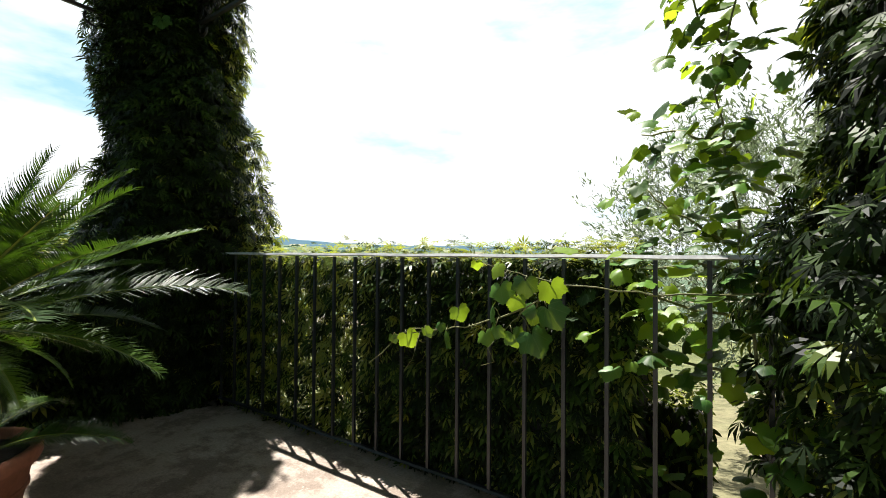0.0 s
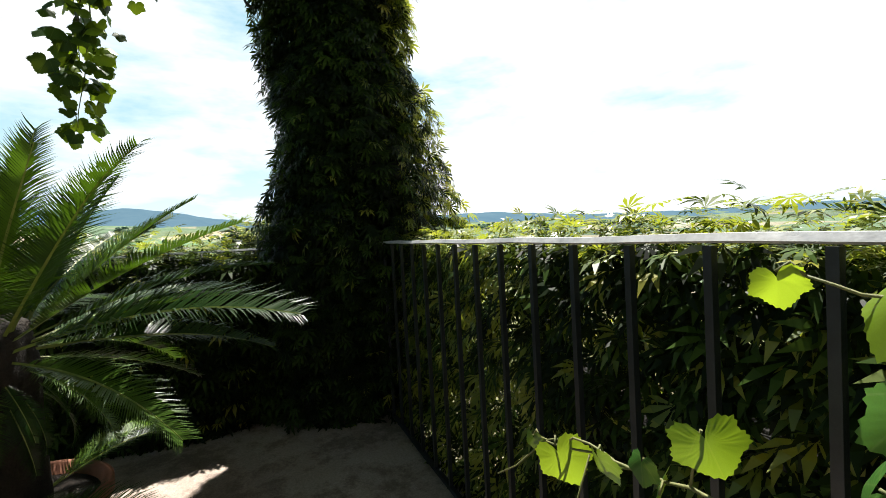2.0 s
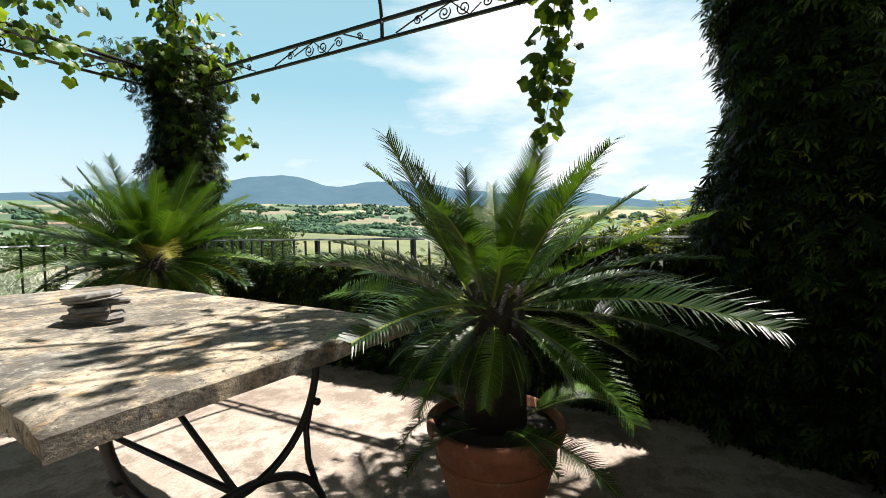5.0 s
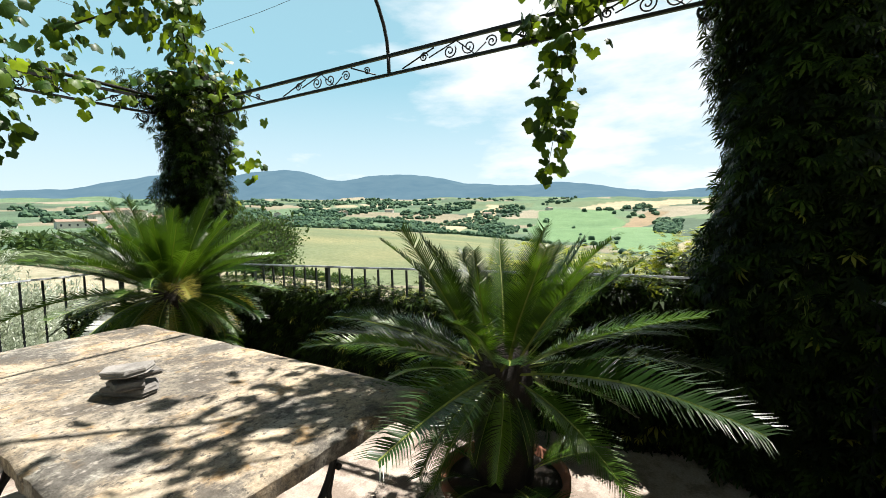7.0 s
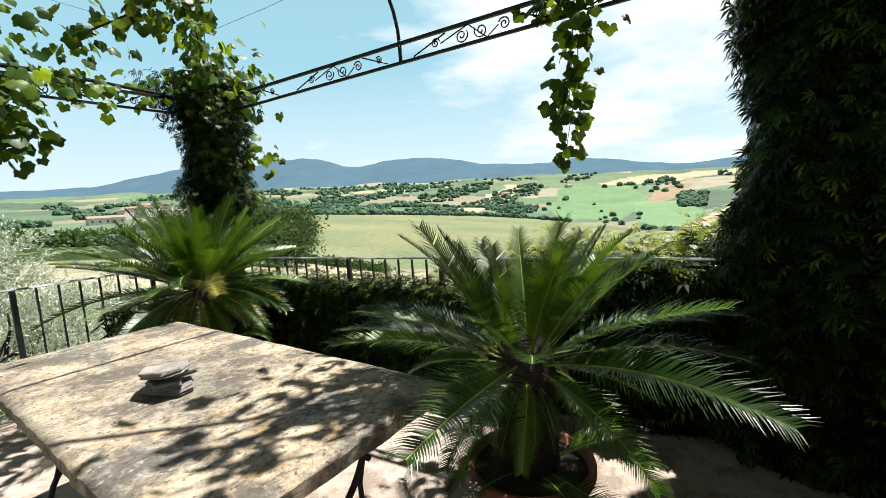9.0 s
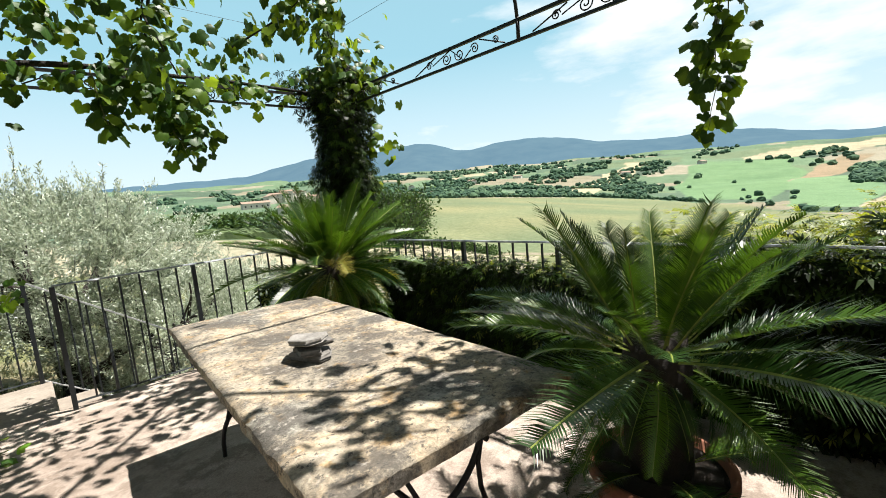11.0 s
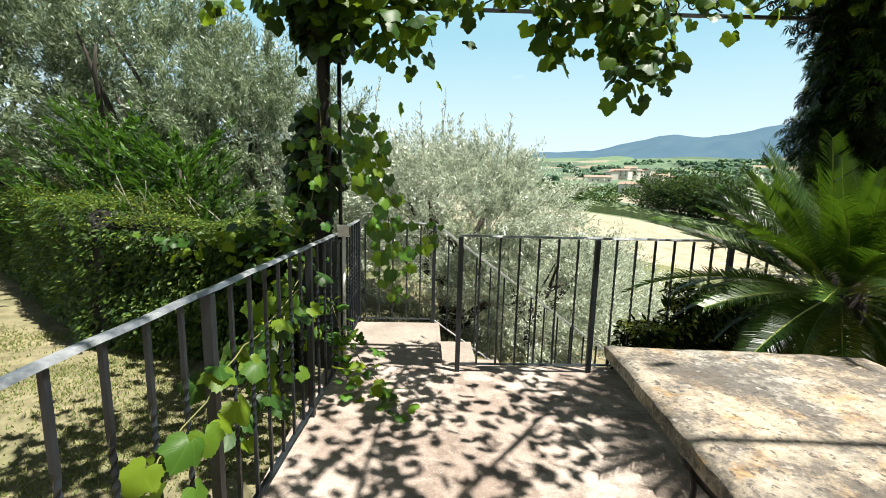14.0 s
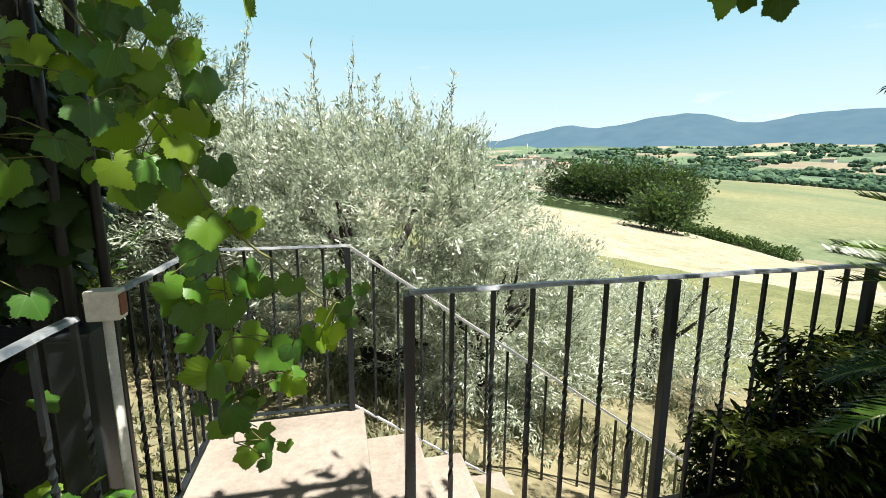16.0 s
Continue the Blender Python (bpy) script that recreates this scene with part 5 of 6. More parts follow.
def leaf_matrix(p, way, nor, s):
    w = Vector(way).normalized()
    sd = Vector(nor).cross(w).normalized()
    tp = w.cross(sd)
    m = Matrix((w * s, sd * s, tp * s)).transposed().to_4x4()
    m.translation = p
    return m


def grape_vine(label, stems, leaves, size, seed, spread=0.10, droop=0.8, radius=0.004, out=(0, 0, 0), mat=M_STEM, young=0.0):
    """Stems are lists of points; leaves hang along each."""
    r = random.Random(seed)
    th = thing("grape_vine", label, "grape vine", Matrix.Translation(stems[0][0]))
    o = Vector(stems[0][0])
    for s in stems:
        pts = [Vector(p) - o for p in s]
        fine = []
        for a, b in zip(pts, pts[1:]):
            fine += [a.lerp(b, k / 4) + Vector((r.uniform(-1, 1), r.uniform(-1, 1), r.uniform(-1, 1))) * 0.008 for k in range(4)]
        fine.append(pts[-1])
        part("stem", tube_bm(fine, [radius * (1 - 0.6 * i / len(fine)) for i in range(len(fine))], 6), mat, th)
        n = max(1, round(leaves * sum((b - a).length for a, b in zip(pts, pts[1:]))))
        for k in range(n):
            q = fine[r.randrange(len(fine))]
            off = Vector((r.gauss(0, 1), r.gauss(0, 1), r.gauss(0, 0.8))) * spread
            p = q + off
            way = off.normalized() * 0.5 + Vector((r.uniform(-0.5, 0.5), r.uniform(-0.5, 0.5), -droop)) + Vector(out) * 0.3
            nor = Vector((r.uniform(-0.6, 0.6), r.uniform(-0.6, 0.6), 0.7)) + Vector(out)
            # young sets the share of leaves given the brighter, sunlit-looking copy
            ob = part("leaf", (LIT_MESH if r.random() < young else GRAPE_MESH)[r.randrange(4)], None, th)
            ob.matrix_basis = leaf_matrix(p, way, nor, size * r.uniform(0.6, 1.2))
    return th


def vine_shoot(label, stems, spots, face, seed, hang=0.9, radius=0.004, tendrils=(), scale=1.0, fill=0):
    """A shoot whose few large leaves hang at spots (x, y, z, size) placed to fit the camera's view, each on its own
    stalk.
    """
    r = random.Random(seed)
    th = thing("grape_vine", label, "grape vine", Matrix.Translation(stems[0][0]))
    o = Vector(stems[0][0])
    fine = []
    for s in stems:
        pts = [Vector(p) - o for p in s]
        line = [a.lerp(c, k / 5) + Vector((r.uniform(-1, 1), r.uniform(-1, 1), r.uniform(-1, 1))) * 0.005 for a, c in zip(pts, pts[1:]) for k in range(5)] + [pts[-1]]
        part("stem", tube_bm(line, [radius * (1 - 0.6 * i / len(line)) for i in range(len(line))], 6), M_STEM, th)
        fine += line
    for s in tendrils:
        part("tendril", tube_bm([Vector(p) - o for p in s], 0.0014, 5), M_STEM, th)
    grown = [(x, y, z, size * scale) for x, y, z, size in spots]
    for x, y, z, size in list(grown) * fill:
        grown.append((x + r.gauss(0, 0.055), y + r.gauss(0, 0.045), z + r.gauss(0, 0.06), size * r.uniform(0.6, 1.0)))
    for x, y, z, size in grown:
        mid = Vector((x, y, z)) - o
        way = Vector((r.uniform(-0.6, 0.6), r.uniform(-0.3, 0.3), -hang))
        nor = Vector(face) + Vector((r.uniform(-0.6, 0.6), r.uniform(-0.4, 0.4), r.uniform(-0.2, 0.6)))
        size *= r.uniform(0.9, 1.1)
        m = leaf_matrix(mid - way.normalized() * size * 0.45, way, nor, size)
        part("leaf", LIT_MESH[r.randrange(4)], None, th).matrix_basis = m
        near = min(fine, key=lambda q: (q - m.translation).length)
        foot = m @ Vector((0.14, 0, 0.0))
        part("leaf_stalk", tube_bm([near, near.lerp(foot, 0.5) + Vector((0, 0, 0.01)), foot], 0.0016, 5), M_STEM, th)
    return th


# trailing shoot on the near railing
vine_shoot("grape vine shoot with large bright leaves on the railing", [
    [(0.25, 1.83, 0.88), (-0.1, 1.80, 0.86), (-0.36, 1.75, 0.88), (-0.55, 1.72, 0.92), (-0.64, 1.71, 0.95)],
    [(-0.36, 1.75, 0.88), (-0.48, 1.71, 0.80), (-0.55, 1.70, 0.72)],
    [(-0.48, 1.71, 0.80), (-0.70, 1.70, 0.72), (-0.9, 1.70, 0.68), (-1.04, 1.70, 0.65)]],
    [(-0.655, 1.70, 0.94, 0.045), (-0.58, 1.70, 0.925, 0.08), (-0.555, 1.69, 0.85, 0.095), (-0.60, 1.70, 0.775, 0.085), (-0.615, 1.70, 0.69, 0.075),
     (-0.575, 1.68, 0.72, 0.075), (-0.505, 1.69, 0.70, 0.09), (-0.43, 1.68, 0.70, 0.125), (-0.38, 1.69, 0.785, 0.12), (-0.385, 1.70, 0.86, 0.10),
     (-0.475, 1.70, 0.87, 0.09), (-0.515, 1.71, 0.82, 0.09), (-0.45, 1.72, 0.78, 0.09), (-0.72, 1.70, 0.765, 0.075), (-0.78, 1.69, 0.67, 0.09)],
    (-0.1, -0.9, 0.6), 21, 0.9, 0.003, [[(-0.55, 1.7, 0.72), (-0.6, 1.68, 0.66), (-0.57, 1.67, 0.62), (-0.62, 1.67, 0.60)], [(-0.9, 1.70, 0.68), (-0.92, 1.68, 0.58), (-0.96, 1.68, 0.53)], [(-1.0, 1.70, 0.66), (-1.08, 1.69, 0.58), (-1.15, 1.69, 0.53)]])
vine_shoot("tip of a grape vine shoot with small yellow-lit leaves", [
    [(-0.80, 1.70, 0.70), (-0.93, 1.70, 0.685), (-1.04, 1.70, 0.65)]],
    [(-0.86, 1.69, 0.685, 0.065), (-0.945, 1.69, 0.65, 0.08), (-1.03, 1.70, 0.64, 0.05), (-0.80, 1.69, 0.71, 0.05)], (-0.1, -0.9, 0.5), 24, 0.9, 0.0025)
grape_vine("grape vine climbing thickly beside the entrance post", [
    [(0.3, 1.95, 0.2), (0.15, 1.9, 0.6), (0.1, 1.95, 1.1), (0.05, 2.0, 1.5), (0.15, 2.0, 2.0)],
    [(0.1, 2.05, 1.3), (-0.05, 2.12, 1.42), (-0.2, 2.2, 1.45)],
    [(0.15, 2.1, 1.6), (0.0, 2.15, 1.8), (-0.05, 2.15, 2.0)],
    [(0.1, 2.2, 1.0), (-0.1, 2.22, 1.15), (-0.2, 2.25, 1.25)],
    [(0.25, 2.0, 0.75), (0.0, 1.99, 0.8), (-0.35, 1.98, 0.9)],
    [(0.25, 2.02, 0.6), (0.0, 1.99, 0.62), (-0.3, 1.98, 0.7)],
    [(0.2, 2.05, 0.9), (0.0, 2.02, 0.95), (-0.25, 2.0, 0.92)],
    [(-0.02, 2.15, 0.1), (-0.15, 2.12, 0.2), (-0.3, 2.1, 0.25)]], 105, 0.078, 22, 0.075, 0.5, 0.006, (-0.35, -0.45, 0.65), young=0.55)

# vine trunk and leaves on the post at the head of the steps
grape_vine("old grape vine with twisted trunk on the post", [
    [(0.45, -3.24, 0.0), (0.42, -3.22, 0.6), (0.48, -3.26, 1.2), (0.43, -3.22, 1.8), (0.46, -3.27, 2.6)]], 0.01, 0.1, 23, 0.1, 0.8, 0.08, mat=M_VINEBARK)
vine_shoot("grape vine cascading beside the pergola post, large lit leaves", [
    [(0.40, -3.18, 1.85), (0.22, -3.12, 1.6), (0.08, -3.10, 1.4), (0.0, -3.08, 1.2), (-0.02, -3.08, 0.9), (0.0, -3.08, 0.6)],
    [(0.02, -3.08, 1.25), (-0.10, -3.08, 1.12), (-0.24, -3.07, 1.0), (-0.31, -3.07, 0.97)]],
    [(0.195, -3.10, 1.41, 0.15), (0.13, -3.10, 1.47, 0.12), (0.16, -3.08, 1.29, 0.16), (0.07, -3.10, 1.24, 0.17), (-0.01, -3.12, 1.33, 0.14),
     (0.04, -3.06, 1.12, 0.17), (-0.06, -3.10, 1.20, 0.13), (-0.02, -3.06, 0.97, 0.15), (-0.09, -3.08, 1.03, 0.12), (-0.13, -3.06, 0.85, 0.14),
     (0.03, -3.05, 0.81, 0.20), (-0.225, -3.07, 0.885, 0.13), (-0.26, -3.07, 0.945, 0.11), (-0.31, -3.07, 0.965, 0.09), (0.015, -3.08, 0.645, 0.12),
     (-0.04, -3.08, 0.71, 0.09), (-0.035, -3.08, 0.55, 0.10), (0.10, -3.09, 1.0, 0.15), (0.09, -3.12, 1.36, 0.14)], (-0.25, 0.8, 0.7), 51, 0.9, 0.004, (), 0.74, 3)
vine_shoot("grape vine leaves hanging thickly at the post", [
    [(0.45, -3.16, 1.9), (0.42, -3.10, 1.6), (0.44, -3.08, 1.35), (0.52, -3.08, 1.1), (0.60, -3.1, 0.95)],
    [(0.40, -3.14, 1.95), (0.25, -3.12, 1.75), (0.08, -3.12, 1.62)]],
    [(0.30, -3.10, 1.37, 0.13), (0.41, -3.08, 1.31, 0.15), (0.46, -3.09, 1.45, 0.14), (0.55, -3.10, 1.35, 0.13), (0.62, -3.10, 1.18, 0.14),
     (0.5, -3.07, 1.15, 0.12), (0.66, -3.12, 1.0, 0.13), (0.58, -3.12, 1.55, 0.13), (0.40, -3.12, 1.62, 0.13), (0.50, -3.13, 1.75, 0.12),
     (0.05, -3.12, 1.60, 0.14), (0.10, -3.12, 1.66, 0.13), (0.20, -3.12, 1.66, 0.14), (0.16, -3.14, 1.52, 0.15), (0.28, -3.13, 1.56, 0.14), (0.33, -3.12, 1.75, 0.13), (0.06, -3.13, 1.48, 0.13)], (-0.1, 0.8, 0.7), 52, 0.9, 0.004, (), 0.74, 3)
grape_vine("dense grape vine leaves round the head of the post", [
    [(0.45, -3.25, 2.3), (0.40, -3.2, 2.55), (0.3, -3.1, 2.8)],
    [(0.5, -3.25, 2.5), (0.8, -3.3, 2.7), (1.0, -3.3, 2.6)],
    [(0.4, -3.2, 2.6), (0.1, -3.15, 2.6), (-0.2, -3.15, 2.55)],
    [(0.1, -3.15, 2.55), (0.05, -3.1, 2.3), (0.0, -3.1, 2.1)]], 120, 0.115, 31, 0.19, 0.8, 0.008, (0, 0.3, 0.1), mat=M_VINEBARK)
grape_vine("grape vine shoots trailing from the post over the hedge", [
    [(0.74, -3.25, 0.95), (0.95, -3.32, 0.9), (1.3, -3.5, 0.88), (1.7, -3.6, 0.85)],
    [(0.70, -3.22, 1.0), (0.82, -3.3, 1.05), (1.0, -3.4, 1.05)],
    [(0.70, -3.15, 0.85), (0.85, -3.22, 0.75), (1.0, -3.3, 0.7)]], 58, 0.10, 25, 0.10, 0.6, 0.004, (-0.1, 0.5, 0.6))
grape_vine("grape vine shoot twined through the railing bars", [
    [(0.41, -2.5, 0.75), (0.43, -2.1, 0.68), (0.39, -1.7, 0.72), (0.41, -1.3, 0.6), (0.43, -1.05, 0.45)],
    [(0.41, -2.3, 0.7), (0.43, -2.2, 0.5), (0.42, -2.0, 0.35)],
    [(0.5, -3.0, 0.85), (0.48, -2.7, 0.72), (0.50, -2.3, 0.5), (0.55, -1.9, 0.35)],
    [(0.5, -2.95, 0.6), (0.55, -2.6, 0.45), (0.56, -2.2, 0.2)]], 34, 0.10, 26, 0.07, 0.7, 0.004, (-0.5, 0.4, 0.2))
grape_vine("grape vine shoot trailing over the paving", [
    [(0.38, -3.03, 0.55), (0.30, -3.05, 0.32), (0.17, -2.98, 0.16), (0.0, -2.78, 0.08), (-0.14, -2.5, 0.06)],
    [(0.30, -3.05, 0.3), (0.26, -2.9, 0.15), (0.18, -2.72, 0.08)]], 52, 0.085, 27, 0.04, 0.2, 0.004, (0, 0.3, 0.6), young=0.5)
fl = thing("floodlight", "small grey weathered floodlight box on the pergola post", "lamp", Matrix.Translation((0.39, -3.13, 2.55)))
part("housing", box_bm(-0.07, 0.07, -0.03, 0.03, -0.06, 0.06, 0.012), M_BOX, fl)
part("bracket", tube_bm([(0, -0.03, 0), (0.02, -0.12, -0.02)], 0.012, 8), M_IRON, fl)
column_ivy("grape_vine", "thick grape vine growth hiding the pergola post", 0.54, -3.34, 1.0, 1.8, lambda z, a: 0.07 + 0.10 * math.sin(math.pi * min(1, max(0, (z - 0.95) / 0.85))), 330, 0.10, M_GRAPE_SHADED, GRAPE[0])
column_ivy("grape_vine", "thick grape vine growth round the head of the post", 0.44, -3.27, 2.15, 2.95, lambda z, a: 0.08 + 0.17 * math.sin(math.pi * min(1, max(0, (z - 2.1) / 0.95))), 520, 0.11, M_GRAPE_SHADED, GRAPE[1])
# over the beams
grape_vine("grape vine hanging in a tassel from the pergola beam", [
    [(-3.08, 0.67, 2.6), (-3.07, 0.62, 2.3), (-3.08, 0.56, 1.95), (-3.08, 0.51, 1.62)],
    [(-3.07, 0.59, 2.5), (-3.06, 0.56, 2.2), (-3.07, 0.54, 1.9)],
    [(-3.08, 0.95, 2.62), (-3.07, 0.6, 2.6), (-3.09, 0.35, 2.5)]], 74, 0.10, 28, 0.05, 0.9, 0.004, (0.4, 0.2, 0))
grape_vine("old grape vine limb with leaves along the pergola beam", [
    [(0.4, -3.2, 2.58), (0.0, -3.16, 2.62), (-0.5, -3.13, 2.56), (-1.1, -3.12, 2.61), (-2.0, -3.12, 2.60), (-3.0, -3.12, 2.57)]], 62, 0.108, 29, 0.10, 0.9, 0.030, (0, 0.5, 0), mat=M_VINEBARK)
grape_vine("hanging bunch of grape vine leaves under the pergola beam", [
    [(-0.95, -3.1, 2.6), (-0.97, -3.05, 2.35), (-1.0, -3.0, 2.1)],
    [(-0.4, -3.1, 2.55), (-0.42, -3.05, 2.4)],
    [(-0.05, -3.1, 2.55), (-0.1, -3.05, 2.3), (-0.12, -3.05, 2.15)]], 100, 0.122, 36, 0.07, 0.9, 0.006, (0, 0.5, 0))
grape_vine("large hanging bunch of grape vine leaves under the beam", [
    [(-1.30, -3.1, 2.6), (-1.38, -3.05, 2.3), (-1.50, -3.0, 1.92)],
    [(-1.45, -3.1, 2.55), (-1.55, -3.05, 2.3), (-1.60, -3.0, 2.08)],
    [(-1.65, -3.1, 2.55), (-1.7, -3.05, 2.35)],
    [(-1.95, -3.1, 2.6), (-2.0, -3.05, 2.45)]], 120, 0.122, 37, 0.085, 0.9, 0.006, (0, 0.5, 0))
grape_vine("grape vine shoots standing out of the ivied post", [
    [(-3.1, -3.1, 2.3), (-2.85, -2.95, 2.5), (-2.75, -2.85, 2.75)],
    [(-3.15, -3.1, 2.5), (-3.2, -2.8, 2.75), (-3.2, -2.6, 2.85)],
    [(-3.3, -3.05, 2.0), (-3.45, -2.8, 2.1), (-3.5, -2.75, 1.95)],
    [(-3.1, -3.0, 2.6), (-2.9, -2.7, 2.9), (-2.7, -2.4, 3.05)]], 56, 0.11, 38, 0.09, 0.8, 0.006, (0.2, 0.4, 0))
grape_vine("grape vine over the pergola ribs with leafy hanging ends", [
    [(0.42, -3.2, 2.56), (0.1, -2.6, 3.0), (-0.5, -1.9, 3.35)],
    [(-1.3, -3.1, 2.6), (-1.25, -2.6, 2.95), (-1.3, -1.8, 3.3)],
    [(-1.2, -2.5, 2.85), (-1.25, -2.3, 2.6), (-1.3, -2.2, 2.35)],
    [(-0.7, -3.0, 2.75), (-0.65, -2.5, 2.8), (-0.6, -2.0, 2.9)],
    [(-3.1, -3.0, 2.6), (-2.7, -2.5, 3.0), (-2.3, -1.9, 3.3)],
    [(-3.18, -3.1, 2.6), (-3.16, -2.75, 2.65), (-3.15, -2.5, 2.6)],
    [(-1.9, -2.9, 2.8), (-2.1, -2.3, 2.9), (-2.2, -1.9, 3.0)]], 96, 0.11, 30, 0.15, 0.9, 0.009, (0, 0.3, 0), mat=M_VINEBARK)
# stays above the view; added to dapple the paving with leaf shadows
grape_vine("unseen grape vine on the pergola dome, added for leaf shadows", [
    [(-0.5, -1.9, 3.30), (-0.9, -1.4, 3.42), (-1.2, -0.95, 3.5)],
    [(-2.2, -1.9, 3.25), (-1.8, -1.4, 3.40), (-1.5, -0.95, 3.5)],
    [(-1.3, -1.9, 3.28), (-1.32, -1.4, 3.42), (-1.34, -0.9, 3.5)],
    [(-0.7, -2.5, 3.0), (-1.1, -2.2, 3.15), (-1.7, -2.0, 3.2)],
    [(-0.1, -1.7, 3.1), (-0.5, -1.1, 3.35)]], 62, 0.115, 34, 0.15, 0.9, 0.009, (0, 0.2, 0.2), mat=M_VINEBARK)
grape_vine("grape vine over the valley side of the pergola dome", [
    [(-3.1, 1.75, 2.6), (-2.75, 1.2, 3.0), (-2.3, 0.6, 3.3)],
    [(-3.16, 0.6, 2.6), (-2.6, 0.5, 2.95), (-2.1, 0.4, 3.1)],
    [(-2.6, 1.2, 3.05), (-2.2, 0.9, 3.05), (-1.9, 0.4, 3.2)]], 120, 0.11, 32, 0.17, 0.9, 0.009, (0, 0.3, 0), mat=M_VINEBARK)

grape_vine("grape vine along the lawn side beam of the pergola", [
    [(0.42, -3.2, 2.6), (0.43, -2.4, 2.66), (0.42, -1.6, 2.64), (0.42, -0.7, 2.62)],
    [(0.4, -2.6, 2.65), (0.1, -2.2, 2.95), (-0.2, -1.8, 3.15)],
    [(0.42, -0.7, 2.62), (0.44, 0.0, 2.66), (0.46, 0.7, 2.63), (0.44, 1.5, 2.62)]], 75, 0.12, 33, 0.15, 0.9, 0.009, (0, 0.2, 0.1), mat=M_VINEBARK)

# never in view: placed where its leaves drop shade on the lawn
grape_vine("unseen grape vine shoots added above the lawn to shade it", [
    [(0.42, -0.8, 2.63), (0.5, -1.2, 2.72), (0.65, -1.7, 2.68)],
    [(0.42, -1.0, 2.63), (0.25, -1.3, 2.8), (0.1, -1.6, 2.9)],
    [(0.42, -1.5, 2.64), (0.6, -1.9, 2.7), (0.8, -2.3, 2.62)],
    [(0.42, -0.9, 2.64), (0.7, -1.1, 2.7), (0.9, -1.5, 2.6)]], 130, 0.125, 41, 0.14, 0.8, 0.007, (0, 0.2, 0.2), mat=M_VINEBARK)

# stout newel post where the railings meet
np_ = thing("newel_post", "stout dark grey iron post at the head of the steps", "post", Matrix.Translation((0.39, -3.20, 0.0)), kind="")
part("shaft", box_bm(-0.05, 0.05, -0.05, 0.05, 0.0, 0.90, 0.006), M_RAIL, np_)
part("cap", box_bm(-0.056, 0.056, -0.056, 0.056, 0.90, 0.915, 0.004), M_RAIL, np_)

# switch box on a conduit by the post
jb = thing("junction_box", "small aged white plastic box on a pale conduit", "electrical box", Matrix.Translation((0.300, -3.17, 0.0)))
part("box", box_bm(-0.038, 0.038, -0.025, 0.025, 0.945, 1.025, 0.006), M_BOX, jb)
part("conduit", tube_bm([(0, 0, 0.0), (0, 0, 0.945)], 0.012, 8), M_BOX, jb)
part("cover_plate", box_bm(-0.042, -0.038, -0.018, 0.018, 0.957, 1.013, 0.001), M_TERRACOTTA, jb, "faded brown cover plate")


# ---------- the land beyond ----------
def polar(az, d):
    a = radians(az)
    return CX - d * math.sin(a), CY + d * math.cos(a)


for k, (az, d, h, s) in enumerate([(139, 78, 7.0, 2.6), (141.5, 80, 7.5, 3.0), (144, 82, 7.0, 2.8), (146.5, 84, 6.0, 2.6), (149, 86, 6.5, 2.8), (151.5, 88, 5.5, 2.5), (140.5, 60, 3.2, 1.8)]):
    x, y = polar(az, d)
    tree("broadleaf_tree", "dark green broadleaf tree at the edge of the fields", x, y, h, s * 1.1, 3200, 0.5, M_TREE, OVAL, 40 + k, 0.25, 0.2, 0.1, "tree", "trees between the fields")


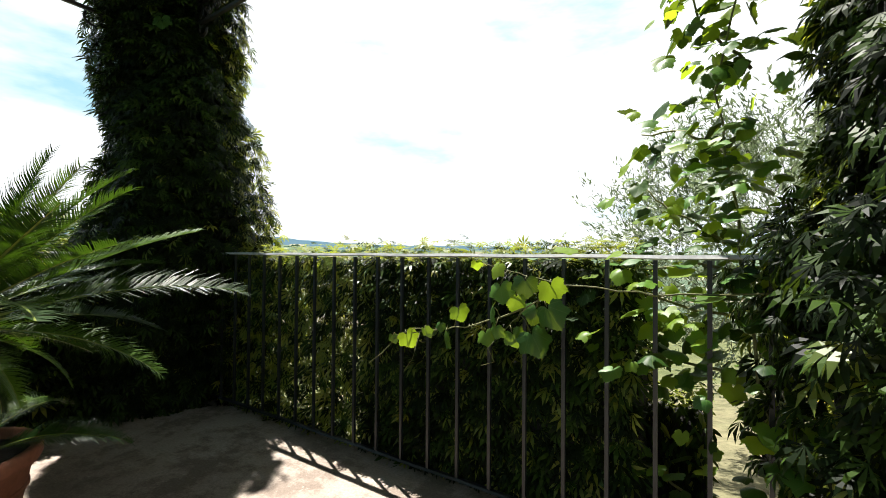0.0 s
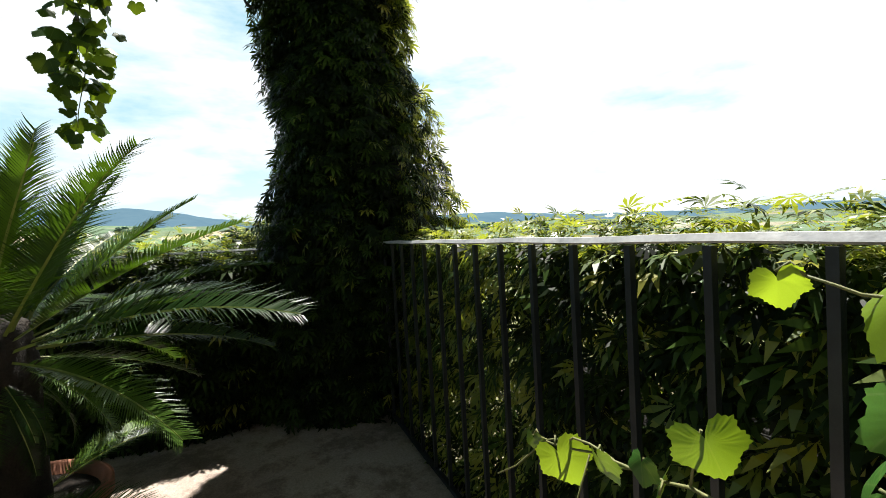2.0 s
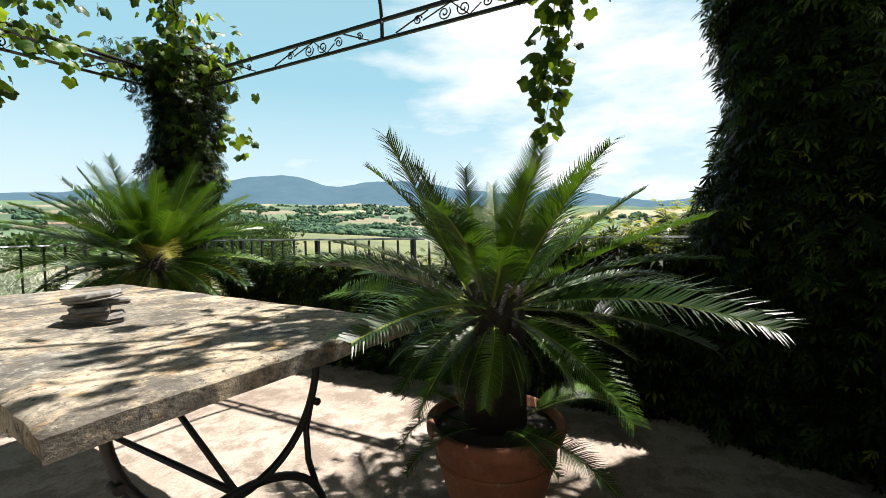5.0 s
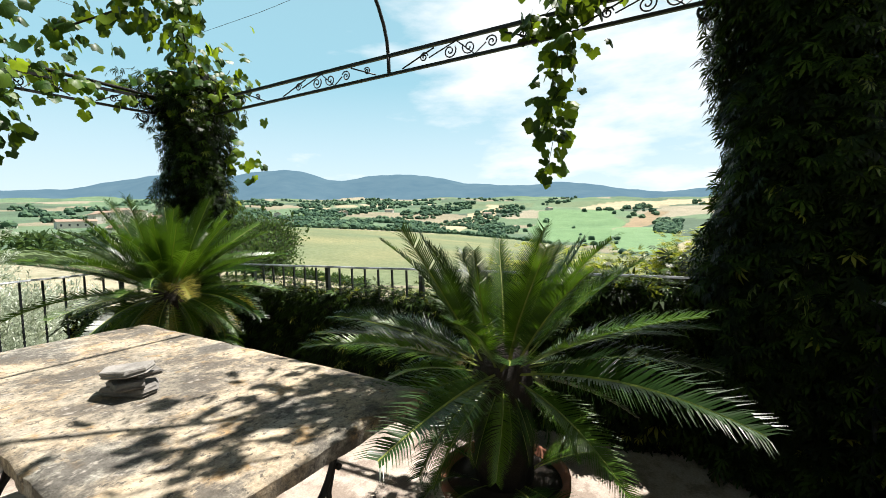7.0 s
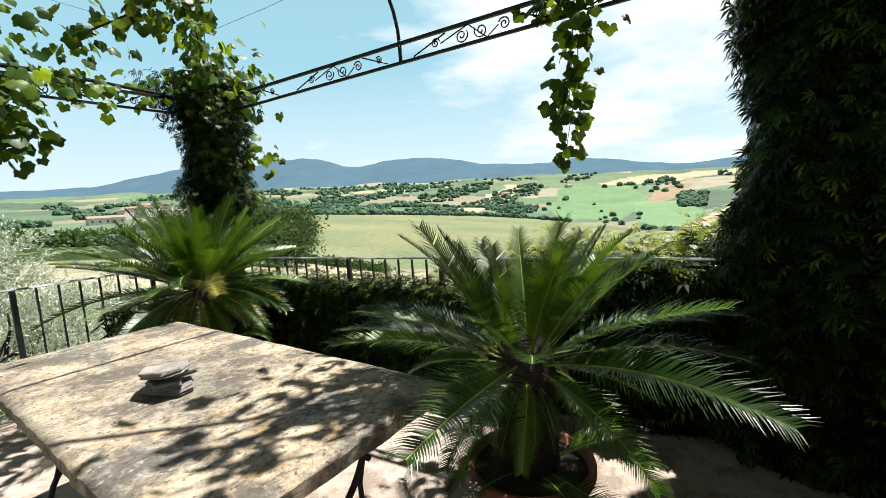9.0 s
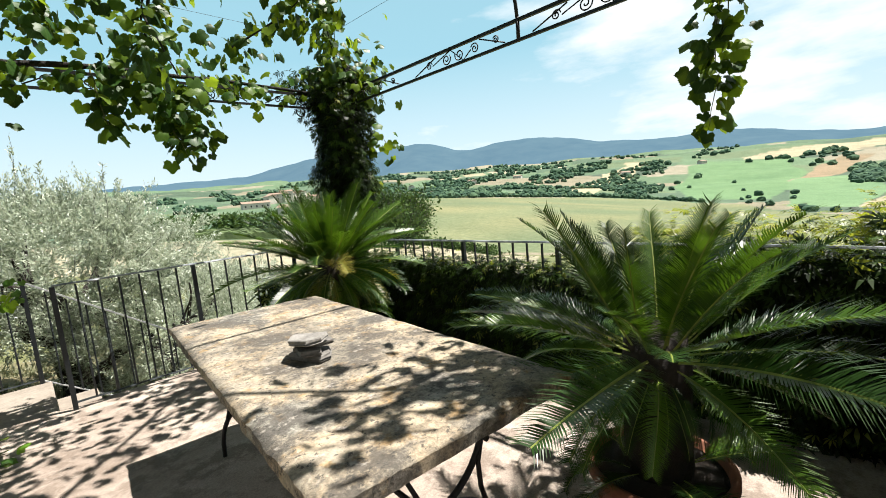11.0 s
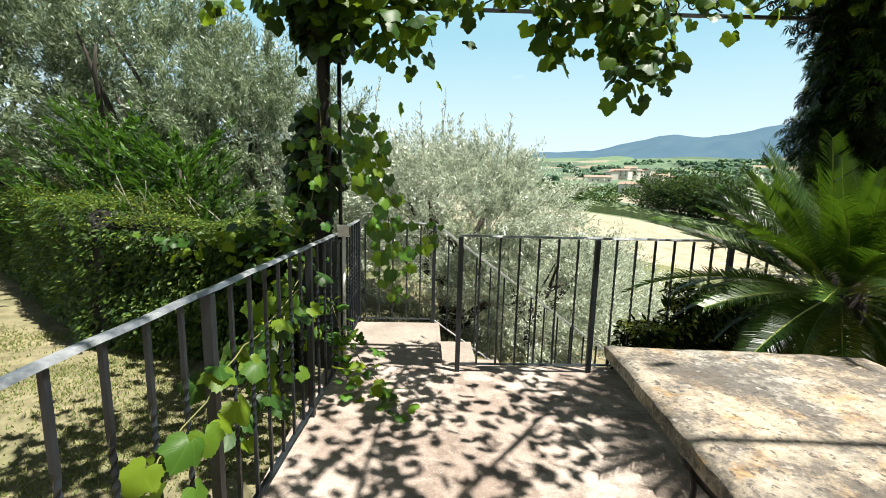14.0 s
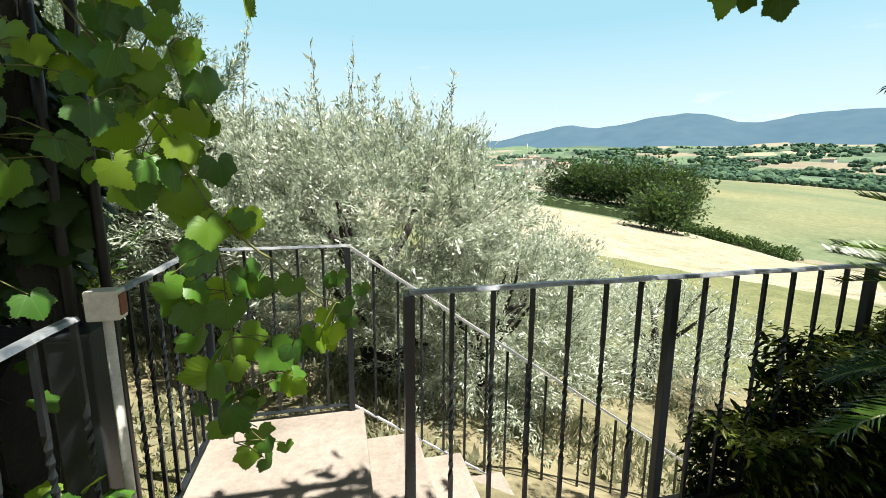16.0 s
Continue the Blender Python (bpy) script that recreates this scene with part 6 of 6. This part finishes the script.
def far_woods():
    """Copses and hedgerow trees over the far slopes."""
    bm = bmesh.new()
    bmesh.ops.create_icosphere(bm, subdivisions=2, radius=1.0)
    tv = np.array([v.co[:] for v in bm.verts])
    tf = np.array([[v.index for v in f.verts] for f in bm.faces])
    bm.free()
    n = 15000
    az = rnd(n, 40, 190)
    d = 360 * (2500 / 360) ** rnd(n)
    clump = np.array([noise.noise((a * 0.22, math.log(q) * 3.1, 0)) for a, q in zip(az, d)])
    keep = (clump > np.where((az > 108) & (az < 150), -0.08, 0.27)) & (d > field_edge(az) + 15)
    keep &= ~((az > 87) & (az < 107) & (d < 1450) & (rnd(n) < 0.88))
    az, d = az[keep], d[keep]
    edge = np.linspace(104, 141, 90)
    copse = rnd(260, 0, 1)
    rim = rnd(24, 84, 116)
    az = np.concatenate([az, edge, np.linspace(128, 138.5, 40), np.linspace(141, 170, 90), 90.2 + 2.6 * (copse - 0.5), rim])
    d = np.concatenate([d, field_edge(edge) + 12 + rnd(90, -5, 5), np.full(40, 71) + rnd(40, -1.5, 1.5), 72 + rnd(90, 0, 190), 760 + 420 * rnd(260), field_edge(rim) + 20 + 900 * rnd(24) ** 2])
    m = len(az)
    x, y = CX - d * np.sin(np.radians(az)), CY + d * np.cos(np.radians(az))
    z = ground_z(x, y)
    s = np.where(d < 90, rnd(m, 0.5, 1.1), np.where(d < 270, rnd(m, 0.8, 2.6), rnd(m, 2.5, 6.0) * np.clip(d / 900, 0.7, 1.7)))
    jig = 1 + 0.35 * RNG.normal(0, 1, (m, len(tv), 1)) * 0.5
    v = np.stack([x, y, z + s * 0.5], -1)[:, None, :] + tv[None] * jig * np.stack([s, s, s * 0.85], -1)[:, None, :]
    near = d < 300
    k = 170
    q = unit(RNG.normal(0, 1, (near.sum() * k, 3))) * rnd(near.sum() * k, 0.55, 1.12)[:, None]
    size = np.repeat(s[near], k)
    at = np.repeat(np.stack([x, y, z + s * 0.5], -1)[near], k, 0) + q * size[:, None] * np.array([1.15, 1.15, 0.85])
    bush = part("field_bushes", leaf_cloud("field_bushes", at, q + gauss(len(q), 0.6), q + np.array([0, 0, 0.6]) + gauss(len(q), 0.4), 0.42 * size * rnd(len(q), 0.6, 1.3), OVAL), M_TREE)
    tagged(bush, "green bushes and small trees along the field edges", "bushes", kind="stuff")
    v, m = v[~near], int((~near).sum())
    f = (tf[None] + (np.arange(m) * len(tv))[:, None, None]).reshape(-1, 3)
    ob = part("far_trees", mesh_from_arrays("far_trees", v.reshape(-1, 3), f), M_FARWOOD)
    tagged(ob, "dark green copses and hedgerows scattered over far slopes", "trees", kind="stuff")


far_woods()


def vineyard():
    rows = []
    for k in range(7):
        a = np.linspace(116, 142, 110)
        dd = field_edge(a) + 12 + 9 * k
        rows.append(np.stack([a, dd], -1))
    for k in range(5):
        a = np.linspace(141, 172, 100)
        rows.append(np.stack([a, 72 + 3.4 * k + 0 * a], -1))
    vs, fs = [], []
    for row in rows:
        a, d = row[:, 0], row[:, 1]
        w = 0.9 if d[0] > 200 else 0.45
        h = 1.7 if d[0] > 200 else 1.0
        lines = []
        for dz, dr in ((0, -w), (h, -w * 0.6), (h, w * 0.6), (0, w)):
            x, y = CX - (d + dr) * np.sin(np.radians(a)), CY + (d + dr) * np.cos(np.radians(a))
            lines.append(np.stack([x, y, ground_z(x, y) + dz * (0.8 + 0.4 * rnd(len(a)))], -1))
        b = len(vs) and sum(len(q) for q in vs)
        n = len(a)
        vs.append(np.concatenate(lines))
        for s in range(3):
            for i in range(n - 1):
                fs.append((b + s * n + i, b + s * n + i + 1, b + (s + 1) * n + i + 1, b + (s + 1) * n + i))
    m = mottled("vine_rows", [(0.3, (0.03, 0.055, 0.012)), (0.7, (0.07, 0.105, 0.025))], 0.5, 4, 0.8, 0.6, 0.1)
    ob = part("vineyard_rows", mesh_from_arrays("vineyard_rows", np.concatenate(vs), np.array(fs)), m)
    tagged(ob, "rows of green vines along the field edges", "vineyard", kind="stuff")


vineyard()


def house(az, d, w, l, h, turn, label, lift=0.0):
    x, y = polar(az, d)
    z = float(ground_z(x, y)) + lift
    hs = thing("house", label, "house", pose(x, y, z, 0, 0, turn), "houses of the far village")
    part("wall", box_bm(-w / 2, w / 2, -l / 2, l / 2, -4, h, 0.05), M_HOUSE, hs)
    bm = bmesh.new()
    e = 0.5
    q = [bm.verts.new(p) for p in ((-w / 2 - e, -l / 2 - e, h), (w / 2 + e, -l / 2 - e, h), (w / 2 + e, l / 2 + e, h), (-w / 2 - e, l / 2 + e, h), (0, -l / 2 - e, h + w * 0.2), (0, l / 2 + e, h + w * 0.2))]
    for f in ((0, 1, 4), (1, 2, 5, 4), (2, 3, 5), (3, 0, 4, 5), (3, 2, 1, 0)):
        bm.faces.new([q[i] for i in f])
    part("roof", bm, M_ROOF, hs)
    for s in (-1, 1):
        for f in range(max(1, int(h // 3))):
            for k in range(max(2, int(l // 4))):
                yy = -l / 2 + (k + 0.5) * l / max(2, int(l // 4))
                part("window", box_bm(s * w / 2 - 0.06, s * w / 2 + 0.06, yy - 0.5, yy + 0.5, f * 3 + 1, f * 3 + 2.4), M_GLASS, hs)


for k, (az, d, w, l, h) in enumerate([(155.8, 430, 8, 18, 6), (154.8, 435, 8, 11, 8), (153.9, 445, 8, 12, 6), (153.0, 450, 8, 9, 7), (156.8, 425, 7, 10, 5), (154.5, 200, 6, 9, 4), (158.5, 360, 8, 20, 4), (151.3, 360, 9, 14, 6), (146, 700, 12, 20, 8), (131, 1100, 14, 24, 8), (125, 1300, 14, 24, 8), (112, 1200, 14, 22, 8), (104, 1500, 14, 24, 8), (139, 900, 12, 22, 8)]):
    house(az, d, w, l, h, az + 60 + 37 * k, "pale plastered farmhouse with tiled roof on the far slope", 2.0 if 420 < d < 460 else 0.0)


# ---------- grass and litter ----------
def grass(name, label, x0, x1, y0, y1, n, size, seed, ok, mat=M_GRASS):
    g = np.random.default_rng(seed)
    x, y = g.uniform(x0, x1, n), g.uniform(y0, y1, n)
    keep = np.array([ok(a, b) for a, b in zip(x, y)])
    x, y = x[keep], y[keep]
    m = len(x)
    at = np.stack([x, y, ground_z(x, y) - 0.003], -1)
    way = g.normal(0, 0.55, (m, 3)) + np.array([0, 0, 1.0])
    nor = g.normal(0, 1, (m, 3))
    ob = part(name, leaf_cloud(name, at, way, nor, size * g.uniform(0.5, 1.4, m), OLIVE), mat)
    tagged(ob, label, "grass", kind="stuff")


def patchy(a, b):
    return a > 0.47 and not (-0.4 < b) and noise.noise((a * 1.1, b * 1.1, 0.3)) + 0.6 * noise.noise((a * 4, b * 4, 2)) + 0.9 * noise.noise((a * 31, b * 31, 7)) > 0.0


grass("lawn_grass", "thin patchy grass on dry earth beside the terrace", 0.46, 5.5, -4.6, -0.4, 150000, 0.024, 3, patchy)
grass("slope_grass", "dry grass under the olive trees", -5.5, 3.0, -9.5, -4.35, 26000, 0.10, 4, lambda a, b: noise.noise((a * 0.9, b * 0.9, 5)) > -0.1 and not (a > -3.1 and a < 0.45 and b > -4.35), M_DRYGRASS)
